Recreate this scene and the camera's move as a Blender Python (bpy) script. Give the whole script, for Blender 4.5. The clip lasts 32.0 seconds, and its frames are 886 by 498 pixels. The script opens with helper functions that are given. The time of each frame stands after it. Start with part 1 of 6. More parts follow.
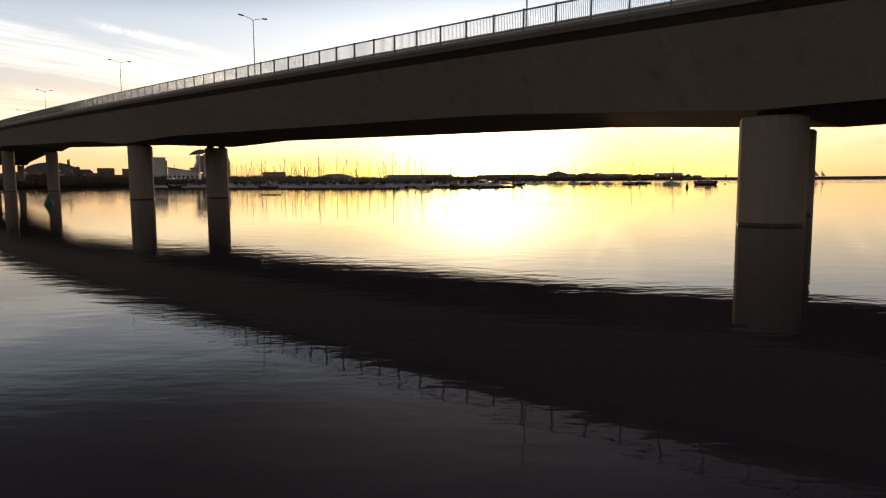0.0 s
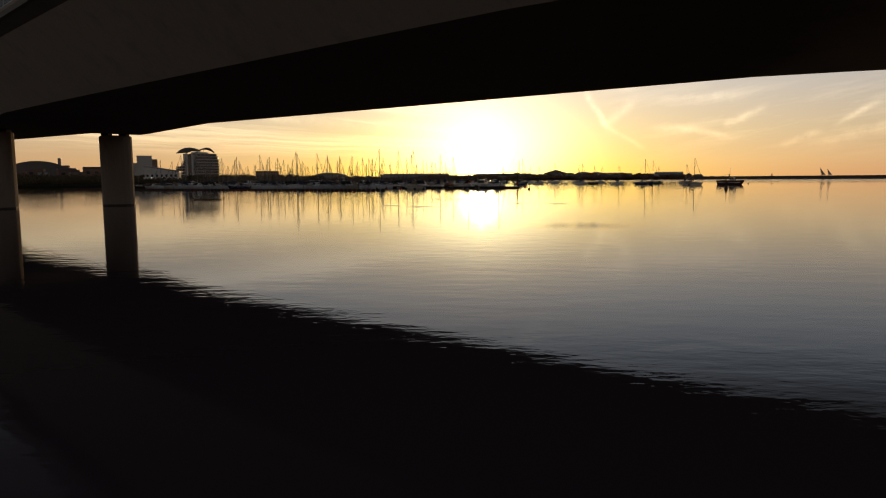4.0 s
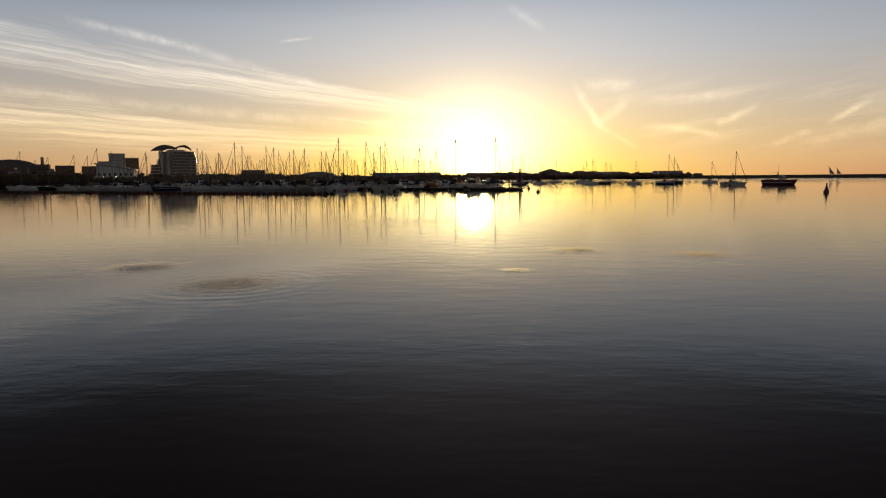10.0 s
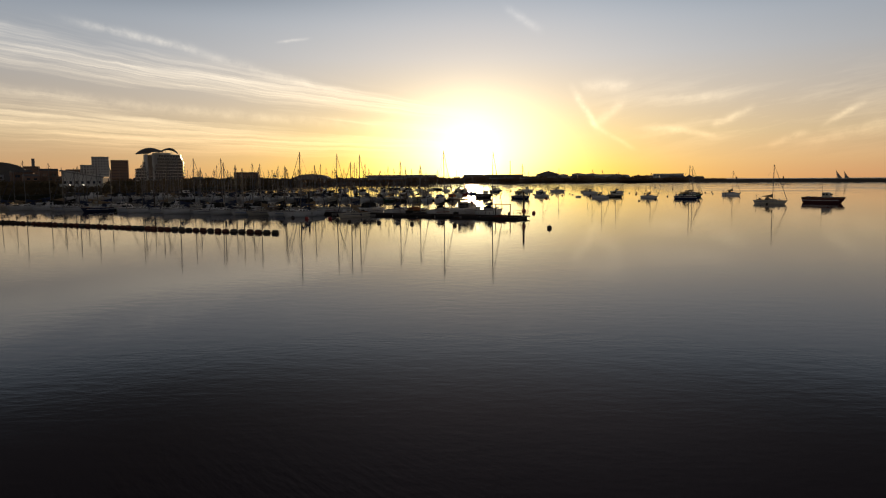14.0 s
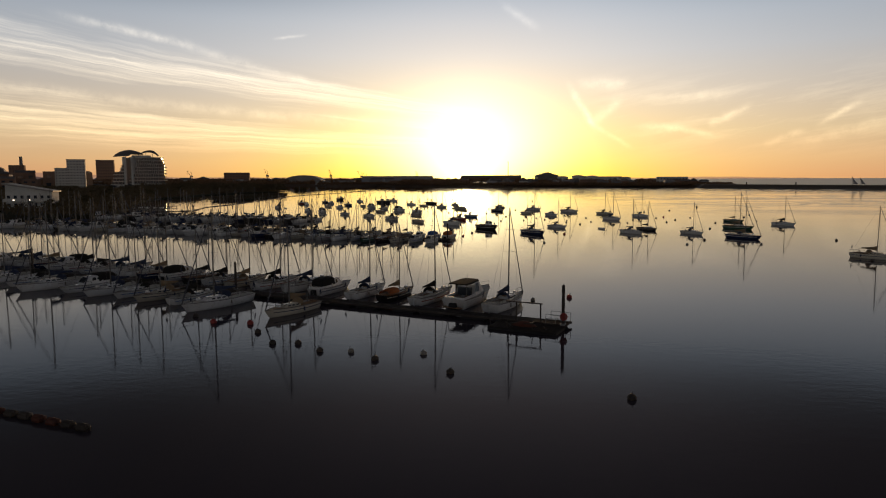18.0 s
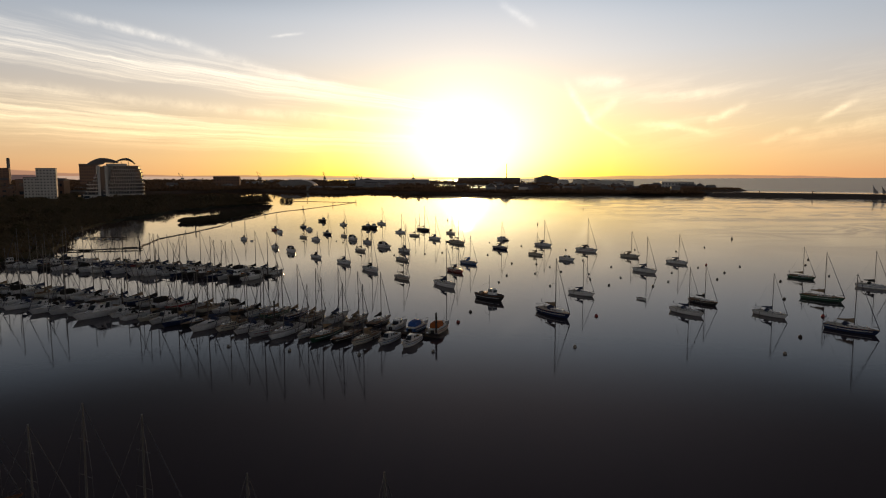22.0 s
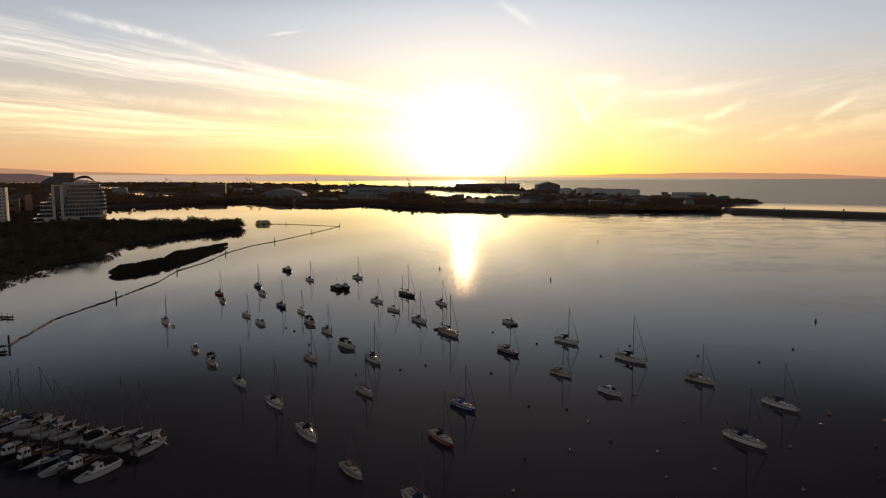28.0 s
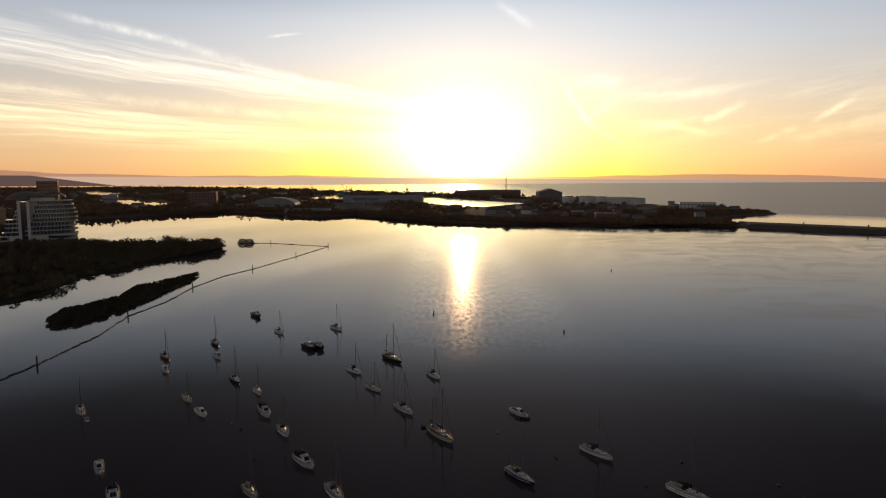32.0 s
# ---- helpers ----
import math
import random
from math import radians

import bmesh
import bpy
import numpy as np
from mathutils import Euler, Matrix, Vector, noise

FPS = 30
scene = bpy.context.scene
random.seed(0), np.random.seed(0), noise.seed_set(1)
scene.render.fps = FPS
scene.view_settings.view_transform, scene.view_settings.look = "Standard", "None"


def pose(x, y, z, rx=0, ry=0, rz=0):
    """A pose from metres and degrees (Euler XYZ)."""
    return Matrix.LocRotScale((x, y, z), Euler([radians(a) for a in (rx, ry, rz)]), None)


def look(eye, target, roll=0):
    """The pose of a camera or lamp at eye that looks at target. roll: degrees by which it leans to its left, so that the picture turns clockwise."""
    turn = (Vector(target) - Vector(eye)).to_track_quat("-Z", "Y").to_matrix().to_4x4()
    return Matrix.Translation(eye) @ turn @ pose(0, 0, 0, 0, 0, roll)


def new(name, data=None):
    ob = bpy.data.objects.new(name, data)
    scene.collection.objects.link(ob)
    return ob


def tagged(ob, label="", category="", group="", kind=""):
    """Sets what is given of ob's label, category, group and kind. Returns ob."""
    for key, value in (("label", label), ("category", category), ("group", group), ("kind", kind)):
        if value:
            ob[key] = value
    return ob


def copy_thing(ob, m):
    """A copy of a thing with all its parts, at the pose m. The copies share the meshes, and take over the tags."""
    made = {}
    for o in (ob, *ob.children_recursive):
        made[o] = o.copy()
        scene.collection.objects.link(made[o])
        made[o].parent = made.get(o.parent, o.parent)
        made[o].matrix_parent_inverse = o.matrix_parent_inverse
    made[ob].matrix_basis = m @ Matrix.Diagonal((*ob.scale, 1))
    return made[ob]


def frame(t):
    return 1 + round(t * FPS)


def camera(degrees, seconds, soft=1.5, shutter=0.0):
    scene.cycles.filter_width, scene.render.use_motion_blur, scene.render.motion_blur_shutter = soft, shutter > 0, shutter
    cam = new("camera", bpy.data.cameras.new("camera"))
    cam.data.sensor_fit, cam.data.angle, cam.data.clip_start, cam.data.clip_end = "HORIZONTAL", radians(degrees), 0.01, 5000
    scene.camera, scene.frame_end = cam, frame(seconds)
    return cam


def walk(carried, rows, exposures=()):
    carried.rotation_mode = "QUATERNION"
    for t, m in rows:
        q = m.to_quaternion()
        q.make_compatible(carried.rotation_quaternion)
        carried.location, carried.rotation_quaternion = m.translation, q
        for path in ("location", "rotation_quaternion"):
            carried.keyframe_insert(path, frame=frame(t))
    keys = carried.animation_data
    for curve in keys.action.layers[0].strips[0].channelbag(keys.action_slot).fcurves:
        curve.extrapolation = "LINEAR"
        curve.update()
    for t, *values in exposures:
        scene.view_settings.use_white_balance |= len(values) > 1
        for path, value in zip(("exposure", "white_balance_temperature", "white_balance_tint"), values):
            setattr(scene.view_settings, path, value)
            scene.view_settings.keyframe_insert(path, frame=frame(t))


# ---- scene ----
cam = camera(67.0, 32.0, soft=1.15)
PATH = [
    (0.0, -0.00, 0.00, 2.68, 1.803, -5.846, 0.386),
    (1.0, -0.22, 7.91, 2.56, 1.707, -5.786, 0.426),
    (2.0, -0.28, 15.91, 2.60, 1.597, -5.861, 0.432),
    (3.0, -0.20, 24.04, 2.77, 1.572, -5.900, 0.393),
    (4.0, -0.11, 32.28, 2.89, 1.495, -5.934, 0.387),
    (5.0, -0.03, 40.77, 2.92, 1.432, -5.929, 0.390),
    (6.0, 0.05, 49.64, 2.85, 1.347, -5.911, 0.374),
    (7.0, 0.37, 58.94, 2.92, 1.243, -5.946, 0.379),
    (8.0, 0.76, 68.26, 2.97, 1.092, -5.976, 0.396),
    (9.0, 1.36, 77.16, 2.93, 0.992, -6.006, 0.407),
    (10.0, 2.08, 85.45, 2.85, 0.911, -6.003, 0.406),
    (11.0, 2.80, 93.25, 2.80, 0.826, -6.017, 0.432),
    (12.0, 3.49, 100.87, 3.30, 0.734, -6.074, 0.451),
    (13.0, 3.94, 108.90, 5.04, 0.738, -6.003, 0.434),
    (14.0, 4.01, 118.32, 7.50, 0.661, -5.937, 0.394),
    (15.0, 3.91, 129.17, 9.94, 0.594, -5.937, 0.343),
    (16.0, 3.86, 141.28, 12.29, 0.494, -5.969, 0.266),
    (17.0, 3.99, 154.40, 14.62, 0.437, -6.075, 0.198),
    (18.0, 4.40, 168.35, 17.49, 0.383, -6.142, 0.168),
    (19.0, 4.68, 182.33, 20.77, 0.302, -6.218, 0.197),
    (20.0, 5.20, 196.49, 24.27, 0.247, -6.279, 0.222),
    (21.0, 5.70, 210.72, 27.82, 0.190, -6.261, 0.228),
    (22.0, 6.23, 224.71, 31.52, 0.173, -6.300, 0.193),
    (23.0, 6.76, 238.59, 35.30, 0.119, -6.327, 0.164),
    (24.0, 7.24, 252.71, 39.21, 0.076, -6.386, 0.157),
    (25.0, 7.78, 266.74, 43.08, 0.047, -6.390, 0.152),
    (26.0, 8.45, 280.93, 46.93, 0.026, -6.369, 0.193),
    (27.0, 9.30, 295.46, 50.79, 0.007, -6.372, 0.259),
    (28.0, 10.14, 310.07, 54.53, -0.000, -6.449, 0.272),
    (29.0, 10.82, 324.45, 58.04, -0.026, -6.390, 0.114),
    (30.0, 11.34, 338.46, 61.51, -0.012, -6.372, 0.060),
    (31.0, 11.96, 352.06, 64.88, -0.014, -6.342, 0.122),
    (32.0, 12.76, 365.16, 67.98, -0.041, -6.307, 0.299),
]
walk(cam, [(t, pose(x, y, z, 90 + pitch, roll, yaw)) for t, x, y, z, yaw, pitch, roll in PATH],
     exposures=[(t, e, 6500, 13) for t, e in ((0.0, 0.88), (1.5, 0.60), (3.0, 0.12), (6.0, -0.08), (14.0, -0.08), (19.0, 0.16), (24.0, 0.30), (32.0, 0.40))])

# ---- light: a clear sky just after sunrise, sun straight ahead ----
SUN_AZ, SUN_EL = 1.75, 1.7
world = bpy.data.worlds.new("sky")
scene.world = world
world.use_nodes = True


class Graph:
    """Small helper that adds nodes to a tree and links plain numbers or sockets to their inputs."""

    def __init__(self, tree):
        self.tree = tree

    def node(self, kind, out=0, ins=(), **props):
        n = self.tree.nodes.new(kind)
        for k, v in props.items():
            setattr(n, k, v)
        for slot, v in (ins.items() if isinstance(ins, dict) else enumerate(ins)):
            if v is None:
                continue
            if hasattr(v, "is_linked"):
                self.tree.links.new(v, n.inputs[slot])
            else:
                n.inputs[slot].default_value = v
        return n.outputs[out]

    def m(self, op, a, b=None, c=None):
        return self.node("ShaderNodeMath", 0, (a, b, c), operation=op)

    def v(self, op, a, b=None, out=0):
        return self.node("ShaderNodeVectorMath", out, (a, b), operation=op)

    def mix(self, fac, a, b, how="MIX"):
        n = self.tree.nodes.new("ShaderNodeMix")
        n.data_type, n.blend_type = "RGBA", how
        for slot, val in ((0, fac), (6, a), (7, b)):
            if hasattr(val, "is_linked"):
                self.tree.links.new(val, n.inputs[slot])
            else:
                n.inputs[slot].default_value = val
        return n.outputs[2]

    def ramp(self, fac, stops):
        n = self.tree.nodes.new("ShaderNodeValToRGB")
        while len(n.color_ramp.elements) < len(stops):
            n.color_ramp.elements.new(0.5)
        for e, (p, col) in zip(n.color_ramp.elements, stops):
            e.position, e.color = p, (*col, 1)
        self.tree.links.new(fac, n.inputs[0])
        return n.outputs[0]

    def noise(self, vec, scale, detail=3.0, rough=0.5, out=0):
        return self.node("ShaderNodeTexNoise", out, {"Vector": vec, "Scale": scale, "Detail": detail, "Roughness": rough})


def sky():
    world.node_tree.nodes.clear()
    g = Graph(world.node_tree)
    way = g.node("ShaderNodeTexCoord", 0)
    sep = g.tree.nodes.new("ShaderNodeSeparateXYZ")
    g.tree.links.new(way, sep.inputs[0])
    x, y, z = sep.outputs
    deg = 180 / math.pi
    el = g.m("MULTIPLY", g.m("ARCSINE", z), deg)
    az = g.m("MULTIPLY", g.m("ARCTAN2", x, y), deg)
    up = g.m("MAXIMUM", el, 0.0)
    # colour by height above the horizon
    base = g.ramp(g.m("DIVIDE", up, 60.0), [
        (0.0, (0.83, 0.415, 0.205)), (0.022, (0.84, 0.515, 0.262)), (0.06, (0.77, 0.59, 0.365)), (0.11, (0.65, 0.58, 0.49)),
        (0.165, (0.525, 0.555, 0.585)), (0.24, (0.365, 0.455, 0.555)), (0.32, (0.225, 0.217, 0.252)), (0.45, (0.118, 0.106, 0.124)),
        (0.70, (0.082, 0.079, 0.094)), (1.0, (0.075, 0.074, 0.091))])
    toward = g.m("MULTIPLY_ADD", g.m("COSINE", g.m("MULTIPLY", g.m("SUBTRACT", az, SUN_AZ), 1 / deg)), 0.14, 0.86)
    fall = g.m("MULTIPLY_ADD", g.m("EXPONENT", g.m("MULTIPLY", g.m("POWER", g.m("DIVIDE", g.m("SUBTRACT", az, 4.0), 26.0), 2.0), -1.0)), 0.32, 0.68)
    # the clear sky behind, lit full by the low sun
    back = g.node("ShaderNodeMapRange", 0, (g.m("ABSOLUTE", az), 45.0, 110.0, 1.0, 1.22), interpolation_type="SMOOTHSTEP")
    toward = g.m("MULTIPLY", g.m("MULTIPLY", toward, fall), back)
    # and deepens overhead, sooner on the side away from the sun
    aside = g.node("ShaderNodeMapRange", 0, (g.m("ABSOLUTE", g.m("SUBTRACT", az, 6.0)), 4.0, 34.0, 0.20, 0.74), interpolation_type="SMOOTHSTEP")
    deep = g.m("MULTIPLY", g.node("ShaderNodeMapRange", 0, (el, 12.0, 17.5, 0.0, 1.0), interpolation_type="SMOOTHSTEP"), aside)
    toward = g.m("MULTIPLY", toward, g.m("SUBTRACT", 1.0, deep))
    base = g.v("SCALE", base, None)
    base.node.inputs[3].default_value = 1.0
    g.tree.links.new(toward, base.node.inputs[3])
    # the light that comes back from behind is a little cooler
    cool = g.node("ShaderNodeMapRange", 0, (g.m("ABSOLUTE", az), 50.0, 100.0, 0.0, 1.0), interpolation_type="SMOOTHSTEP")
    base = g.mix(cool, base, g.v("MULTIPLY", base, (0.90, 0.98, 1.10)))
    # glow round the sun
    dx = g.m("SUBTRACT", az, SUN_AZ)
    r_low = g.m("SQRT", g.m("ADD", g.m("POWER", dx, 2.0), g.m("POWER", g.m("SUBTRACT", el, SUN_EL), 2.0)))
    r_up = g.m("SQRT", g.m("ADD", g.m("POWER", g.m("MULTIPLY", dx, 0.84), 2.0), g.m("POWER", g.m("MULTIPLY", g.m("SUBTRACT", el, 1.3), 1.22), 2.0)))
    core = g.m("MULTIPLY", g.m("EXPONENT", g.m("MULTIPLY", g.m("POWER", g.m("DIVIDE", r_up, 6.2), 2.6), -1.0)), 0.85)
    disc = g.m("MULTIPLY", g.m("EXPONENT", g.m("MULTIPLY", g.m("POWER", g.m("DIVIDE", r_low, 1.0), 2.0), -1.0)), 30.0)
    halo = g.m("MULTIPLY", g.m("EXPONENT", g.m("DIVIDE", r_up, -9.0)), 0.55)
    gold = g.m("MULTIPLY", g.m("EXPONENT", g.m("DIVIDE", r_low, -7.0)),
               g.m("MULTIPLY", g.m("EXPONENT", g.m("DIVIDE", up, -3.0)), 2.8))

    def tint(fac, col):
        s = g.v("SCALE", col)
        g.tree.links.new(fac, s.node.inputs[3])
        return s

    total = g.v("ADD", base, tint(core, (1.0, 0.95, 0.80)))
    # bright column added within the glow, to widen the sun's path on the water
    pillar = g.m("MULTIPLY", g.m("EXPONENT", g.m("MULTIPLY", g.m("POWER", g.m("DIVIDE", dx, 3.2), 2.0), -1.0)),
                 g.m("MULTIPLY", g.m("EXPONENT", g.m("MULTIPLY", g.m("POWER", g.m("DIVIDE", up, 4.2), 2.0), -1.0)), 1.3))
    total = g.v("ADD", total, tint(pillar, (1.0, 0.82, 0.42)))
    total = g.v("ADD", total, tint(disc, (1.0, 0.80, 0.40)))
    total = g.v("ADD", total, tint(halo, (0.64, 0.52, 0.22)))
    total = g.v("ADD", total, tint(gold, (0.60, 0.56, -0.26)))
    # cirrus: long streaks leaning down to the right, and single trails
    flat = g.node("ShaderNodeCombineXYZ", 0, (az, el, 0.0))
    wob = g.v("SCALE", g.v("SUBTRACT", g.noise(flat, 0.22, 3.0, 0.55, 1), (0.5, 0.5, 0.5)))
    wob.node.inputs[3].default_value = 0.45
    puff = g.v("SCALE", g.v("SUBTRACT", g.noise(flat, 1.6, 4.0, 0.65, 1), (0.5, 0.5, 0.5)))
    puff.node.inputs[3].default_value = 0.14
    warped = g.v("ADD", g.v("ADD", flat, wob), puff)
    # the streaks run together towards a far point low on the right
    wx = g.v("DOT_PRODUCT", warped, (1, 0, 0), 1)
    wy = g.v("DOT_PRODUCT", warped, (0, 1, 0), 1)
    fan = g.m("MULTIPLY", g.m("ARCTAN2", g.m("SUBTRACT", wy, 1.0), g.m("SUBTRACT", 36.0, wx)), deg)
    band = g.noise(g.node("ShaderNodeCombineXYZ", 0, (g.m("MULTIPLY", wx, 0.030), g.m("MULTIPLY", fan, 0.62), 4.2)), 1.0, 5.0, 0.60)
    fine = g.noise(g.node("ShaderNodeCombineXYZ", 0, (g.m("MULTIPLY", wx, 0.075), g.m("MULTIPLY", fan, 3.4), 9.0)), 1.0, 5.0, 0.66)
    cov = g.m("MULTIPLY", g.ramp(band, [(0.42, (0, 0, 0)), (0.60, (1.0, 1.0, 1.0))]), g.ramp(fine, [(0.34, (0.12, 0.12, 0.12)), (0.66, (1.25, 1.25, 1.25))]))
    side = g.node("ShaderNodeMapRange", 0, (az, 6.0, -10.0, 0.0, 1.0), interpolation_type="SMOOTHSTEP")
    low = g.node("ShaderNodeMapRange", 0, (fan, 9.6, 7.2, 0.0, 1.0), interpolation_type="SMOOTHSTEP")
    floor_fade = g.node("ShaderNodeMapRange", 0, (fan, 0.6, 2.2, 0.0, 1.0), interpolation_type="SMOOTHSTEP")
    cov = g.m("MULTIPLY", g.m("MULTIPLY", cov, side), g.m("MULTIPLY", low, floor_fade))
    # thin broken veils on the other side, rising to the right
    veil = g.noise(g.node("ShaderNodeCombineXYZ", 0, (g.m("MULTIPLY", wx, 0.10), g.m("MULTIPLY", g.m("MULTIPLY_ADD", wx, -0.16, wy), 0.75), 2.0)), 1.0, 6.0, 0.66)
    veil = g.m("MULTIPLY", g.ramp(veil, [(0.46, (0, 0, 0)), (0.74, (0.42, 0.42, 0.42))]), g.node("ShaderNodeMapRange", 0, (az, 9.0, 17.0, 0.0, 1.0), interpolation_type="SMOOTHSTEP"))
    veil = g.m("MULTIPLY", veil, g.m("MULTIPLY", g.node("ShaderNodeMapRange", 0, (el, 1.0, 3.0, 0.0, 1.0)), g.node("ShaderNodeMapRange", 0, (el, 9.0, 6.0, 0.0, 1.0))))
    cov = g.m("ADD", cov, veil)
    for u0, v0, u1, v1, w, k in STREAKS:
        mu, mv, hl, an = (u0 + u1) / 2, (v0 + v1) / 2, math.hypot(u1 - u0, v1 - v0) / 2, math.atan2(v1 - v0, u1 - u0)
        q = g.v("SUBTRACT", warped, (mu, mv, 0))
        along = g.m("DIVIDE", g.v("DOT_PRODUCT", q, (math.cos(an), math.sin(an), 0), 1), hl * 1.15)
        across = g.m("DIVIDE", g.v("DOT_PRODUCT", q, (-math.sin(an), math.cos(an), 0), 1), w)
        f = g.m("MULTIPLY", g.m("EXPONENT", g.m("MULTIPLY", g.m("POWER", across, 2.0), -1.0)),
                g.m("EXPONENT", g.m("MULTIPLY", g.m("POWER", along, 4.0), -1.0)))
        cov = g.m("MULTIPLY_ADD", g.m("MULTIPLY", f, g.m("MAXIMUM", g.m("MULTIPLY_ADD", g.noise(flat, 0.7, 5.0, 0.65), 3.0, -0.85), 0.12)), k, cov)
    warm = g.ramp(g.m("DIVIDE", up, 16.0), [(0.0, (0.30, 0.15, 0.05)), (0.3, (0.42, 0.34, 0.20)), (1.0, (0.36, 0.34, 0.30))])
    total = g.v("ADD", total, tint(g.m("MAXIMUM", cov, 0.0), warm))
    # scattered light of the atmosphere itself
    air = g.node("ShaderNodeTexSky", 0, (way,), sky_type="NISHITA", sun_disc=False, sun_elevation=radians(SUN_EL),
                 sun_rotation=radians(SUN_AZ), altitude=10, air_density=1.0, dust_density=1.5)
    total = g.v("ADD", total, tint(g.m("MULTIPLY", toward, 0.012), air))
    skyline = g.m("MULTIPLY_ADD", az, -0.0105, -0.27)
    el = g.m("SUBTRACT", el, skyline)
    # far coast along the horizon, and the sea beyond the end of the water, as backdrop colours
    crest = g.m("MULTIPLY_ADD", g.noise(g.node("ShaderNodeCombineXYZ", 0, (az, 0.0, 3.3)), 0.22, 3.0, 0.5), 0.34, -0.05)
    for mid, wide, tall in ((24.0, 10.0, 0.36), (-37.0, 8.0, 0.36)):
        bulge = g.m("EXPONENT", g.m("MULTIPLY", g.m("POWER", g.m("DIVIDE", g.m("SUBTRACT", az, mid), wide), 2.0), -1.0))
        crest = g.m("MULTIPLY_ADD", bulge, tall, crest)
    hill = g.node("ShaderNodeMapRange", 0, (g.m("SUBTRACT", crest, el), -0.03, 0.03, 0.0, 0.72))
    # sun glow painted into the hill colour, strongest close to the sun
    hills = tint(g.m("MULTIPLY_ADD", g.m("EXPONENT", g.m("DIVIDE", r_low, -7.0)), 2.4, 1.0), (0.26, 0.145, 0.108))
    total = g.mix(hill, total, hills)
    # the sun's shine on this sea is painted in: golden below the sun, warmer left
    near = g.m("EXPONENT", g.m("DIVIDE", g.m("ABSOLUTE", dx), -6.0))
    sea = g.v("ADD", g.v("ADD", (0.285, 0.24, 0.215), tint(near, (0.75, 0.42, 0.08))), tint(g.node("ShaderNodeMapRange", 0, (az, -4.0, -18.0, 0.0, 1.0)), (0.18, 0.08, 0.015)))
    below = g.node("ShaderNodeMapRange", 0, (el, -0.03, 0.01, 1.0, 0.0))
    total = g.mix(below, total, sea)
    # a dark coastal plain closes the sea off to the west
    plain = g.node("ShaderNodeMapRange", 0, (az, -25.0, -31.5, -0.8, 0.06))
    total = g.mix(g.node("ShaderNodeMapRange", 0, (g.m("SUBTRACT", plain, el), -0.02, 0.02, 0.0, 1.0)), total, (0.085, 0.055, 0.05, 1))
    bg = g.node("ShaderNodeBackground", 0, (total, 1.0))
    out = g.tree.nodes.new("ShaderNodeOutputWorld")
    g.tree.links.new(bg, out.inputs[0])


# single trails: azimuth and height of both ends in degrees, half-width, strength
STREAKS = [(-28.4, 11.5, -21.4, 10.4, 0.28, 0.62), (-21.4, 10.3, -10.0, 7.3, 0.32, 0.42), (-13.9, 11.1, -11.9, 11.4, 0.10, 0.5), (-36.0, 6.6, -8.0, 4.6, 0.40, 0.4)]
STREAKS += [(10.4, 7.1, 12.0, 4.3, 0.24, 0.9), (12.0, 4.3, 14.8, 2.6, 0.18, 0.6), (12.3, 4.5, 14.2, 6.2, 0.40, 0.5), (11.2, 7.5, 14.6, 7.4, 0.45, 0.55),
            (16.0, 3.9, 18.6, 3.8, 0.30, 0.65), (18.4, 3.8, 21.2, 3.2, 0.24, 0.6), (21.2, 4.1, 22.4, 4.6, 0.32, 0.7), (22.3, 4.6, 23.8, 5.3, 0.26, 0.6),
            (25.3, 2.5, 27.4, 3.3, 0.24, 0.6), (28.9, 4.0, 30.9, 5.2, 0.20, 0.8), (27.6, 2.5, 33.0, 4.0, 0.40, 0.4),
            (17.0, 6.2, 22.0, 6.3, 0.43, 0.3), (4.8, 13.8, 7.2, 12.2, 0.30, 0.4)]
sky()

sun = new("sun", bpy.data.lights.new("sun", "SUN"))
sun.data.energy, sun.data.angle, sun.data.color = 0.75, radians(0.6), (1.0, 0.60, 0.28)
sa, se = radians(SUN_AZ), radians(SUN_EL)
sun.matrix_world = look((0, 0, 50), (-100 * math.sin(sa), -100 * math.cos(sa), 50 - 100 * math.tan(se)))


# ---- materials ----
def material(name, rough=0.6, metal=0.0, spec=0.5, ior=1.45):
    mat = bpy.data.materials.new(name)
    mat.use_nodes = True
    g = Graph(mat.node_tree)
    b = mat.node_tree.nodes["Principled BSDF"]
    b.inputs["Roughness"].default_value, b.inputs["Metallic"].default_value = rough, metal
    b.inputs["IOR"].default_value = ior
    b.inputs["Specular IOR Level"].default_value = spec
    return mat, g, b


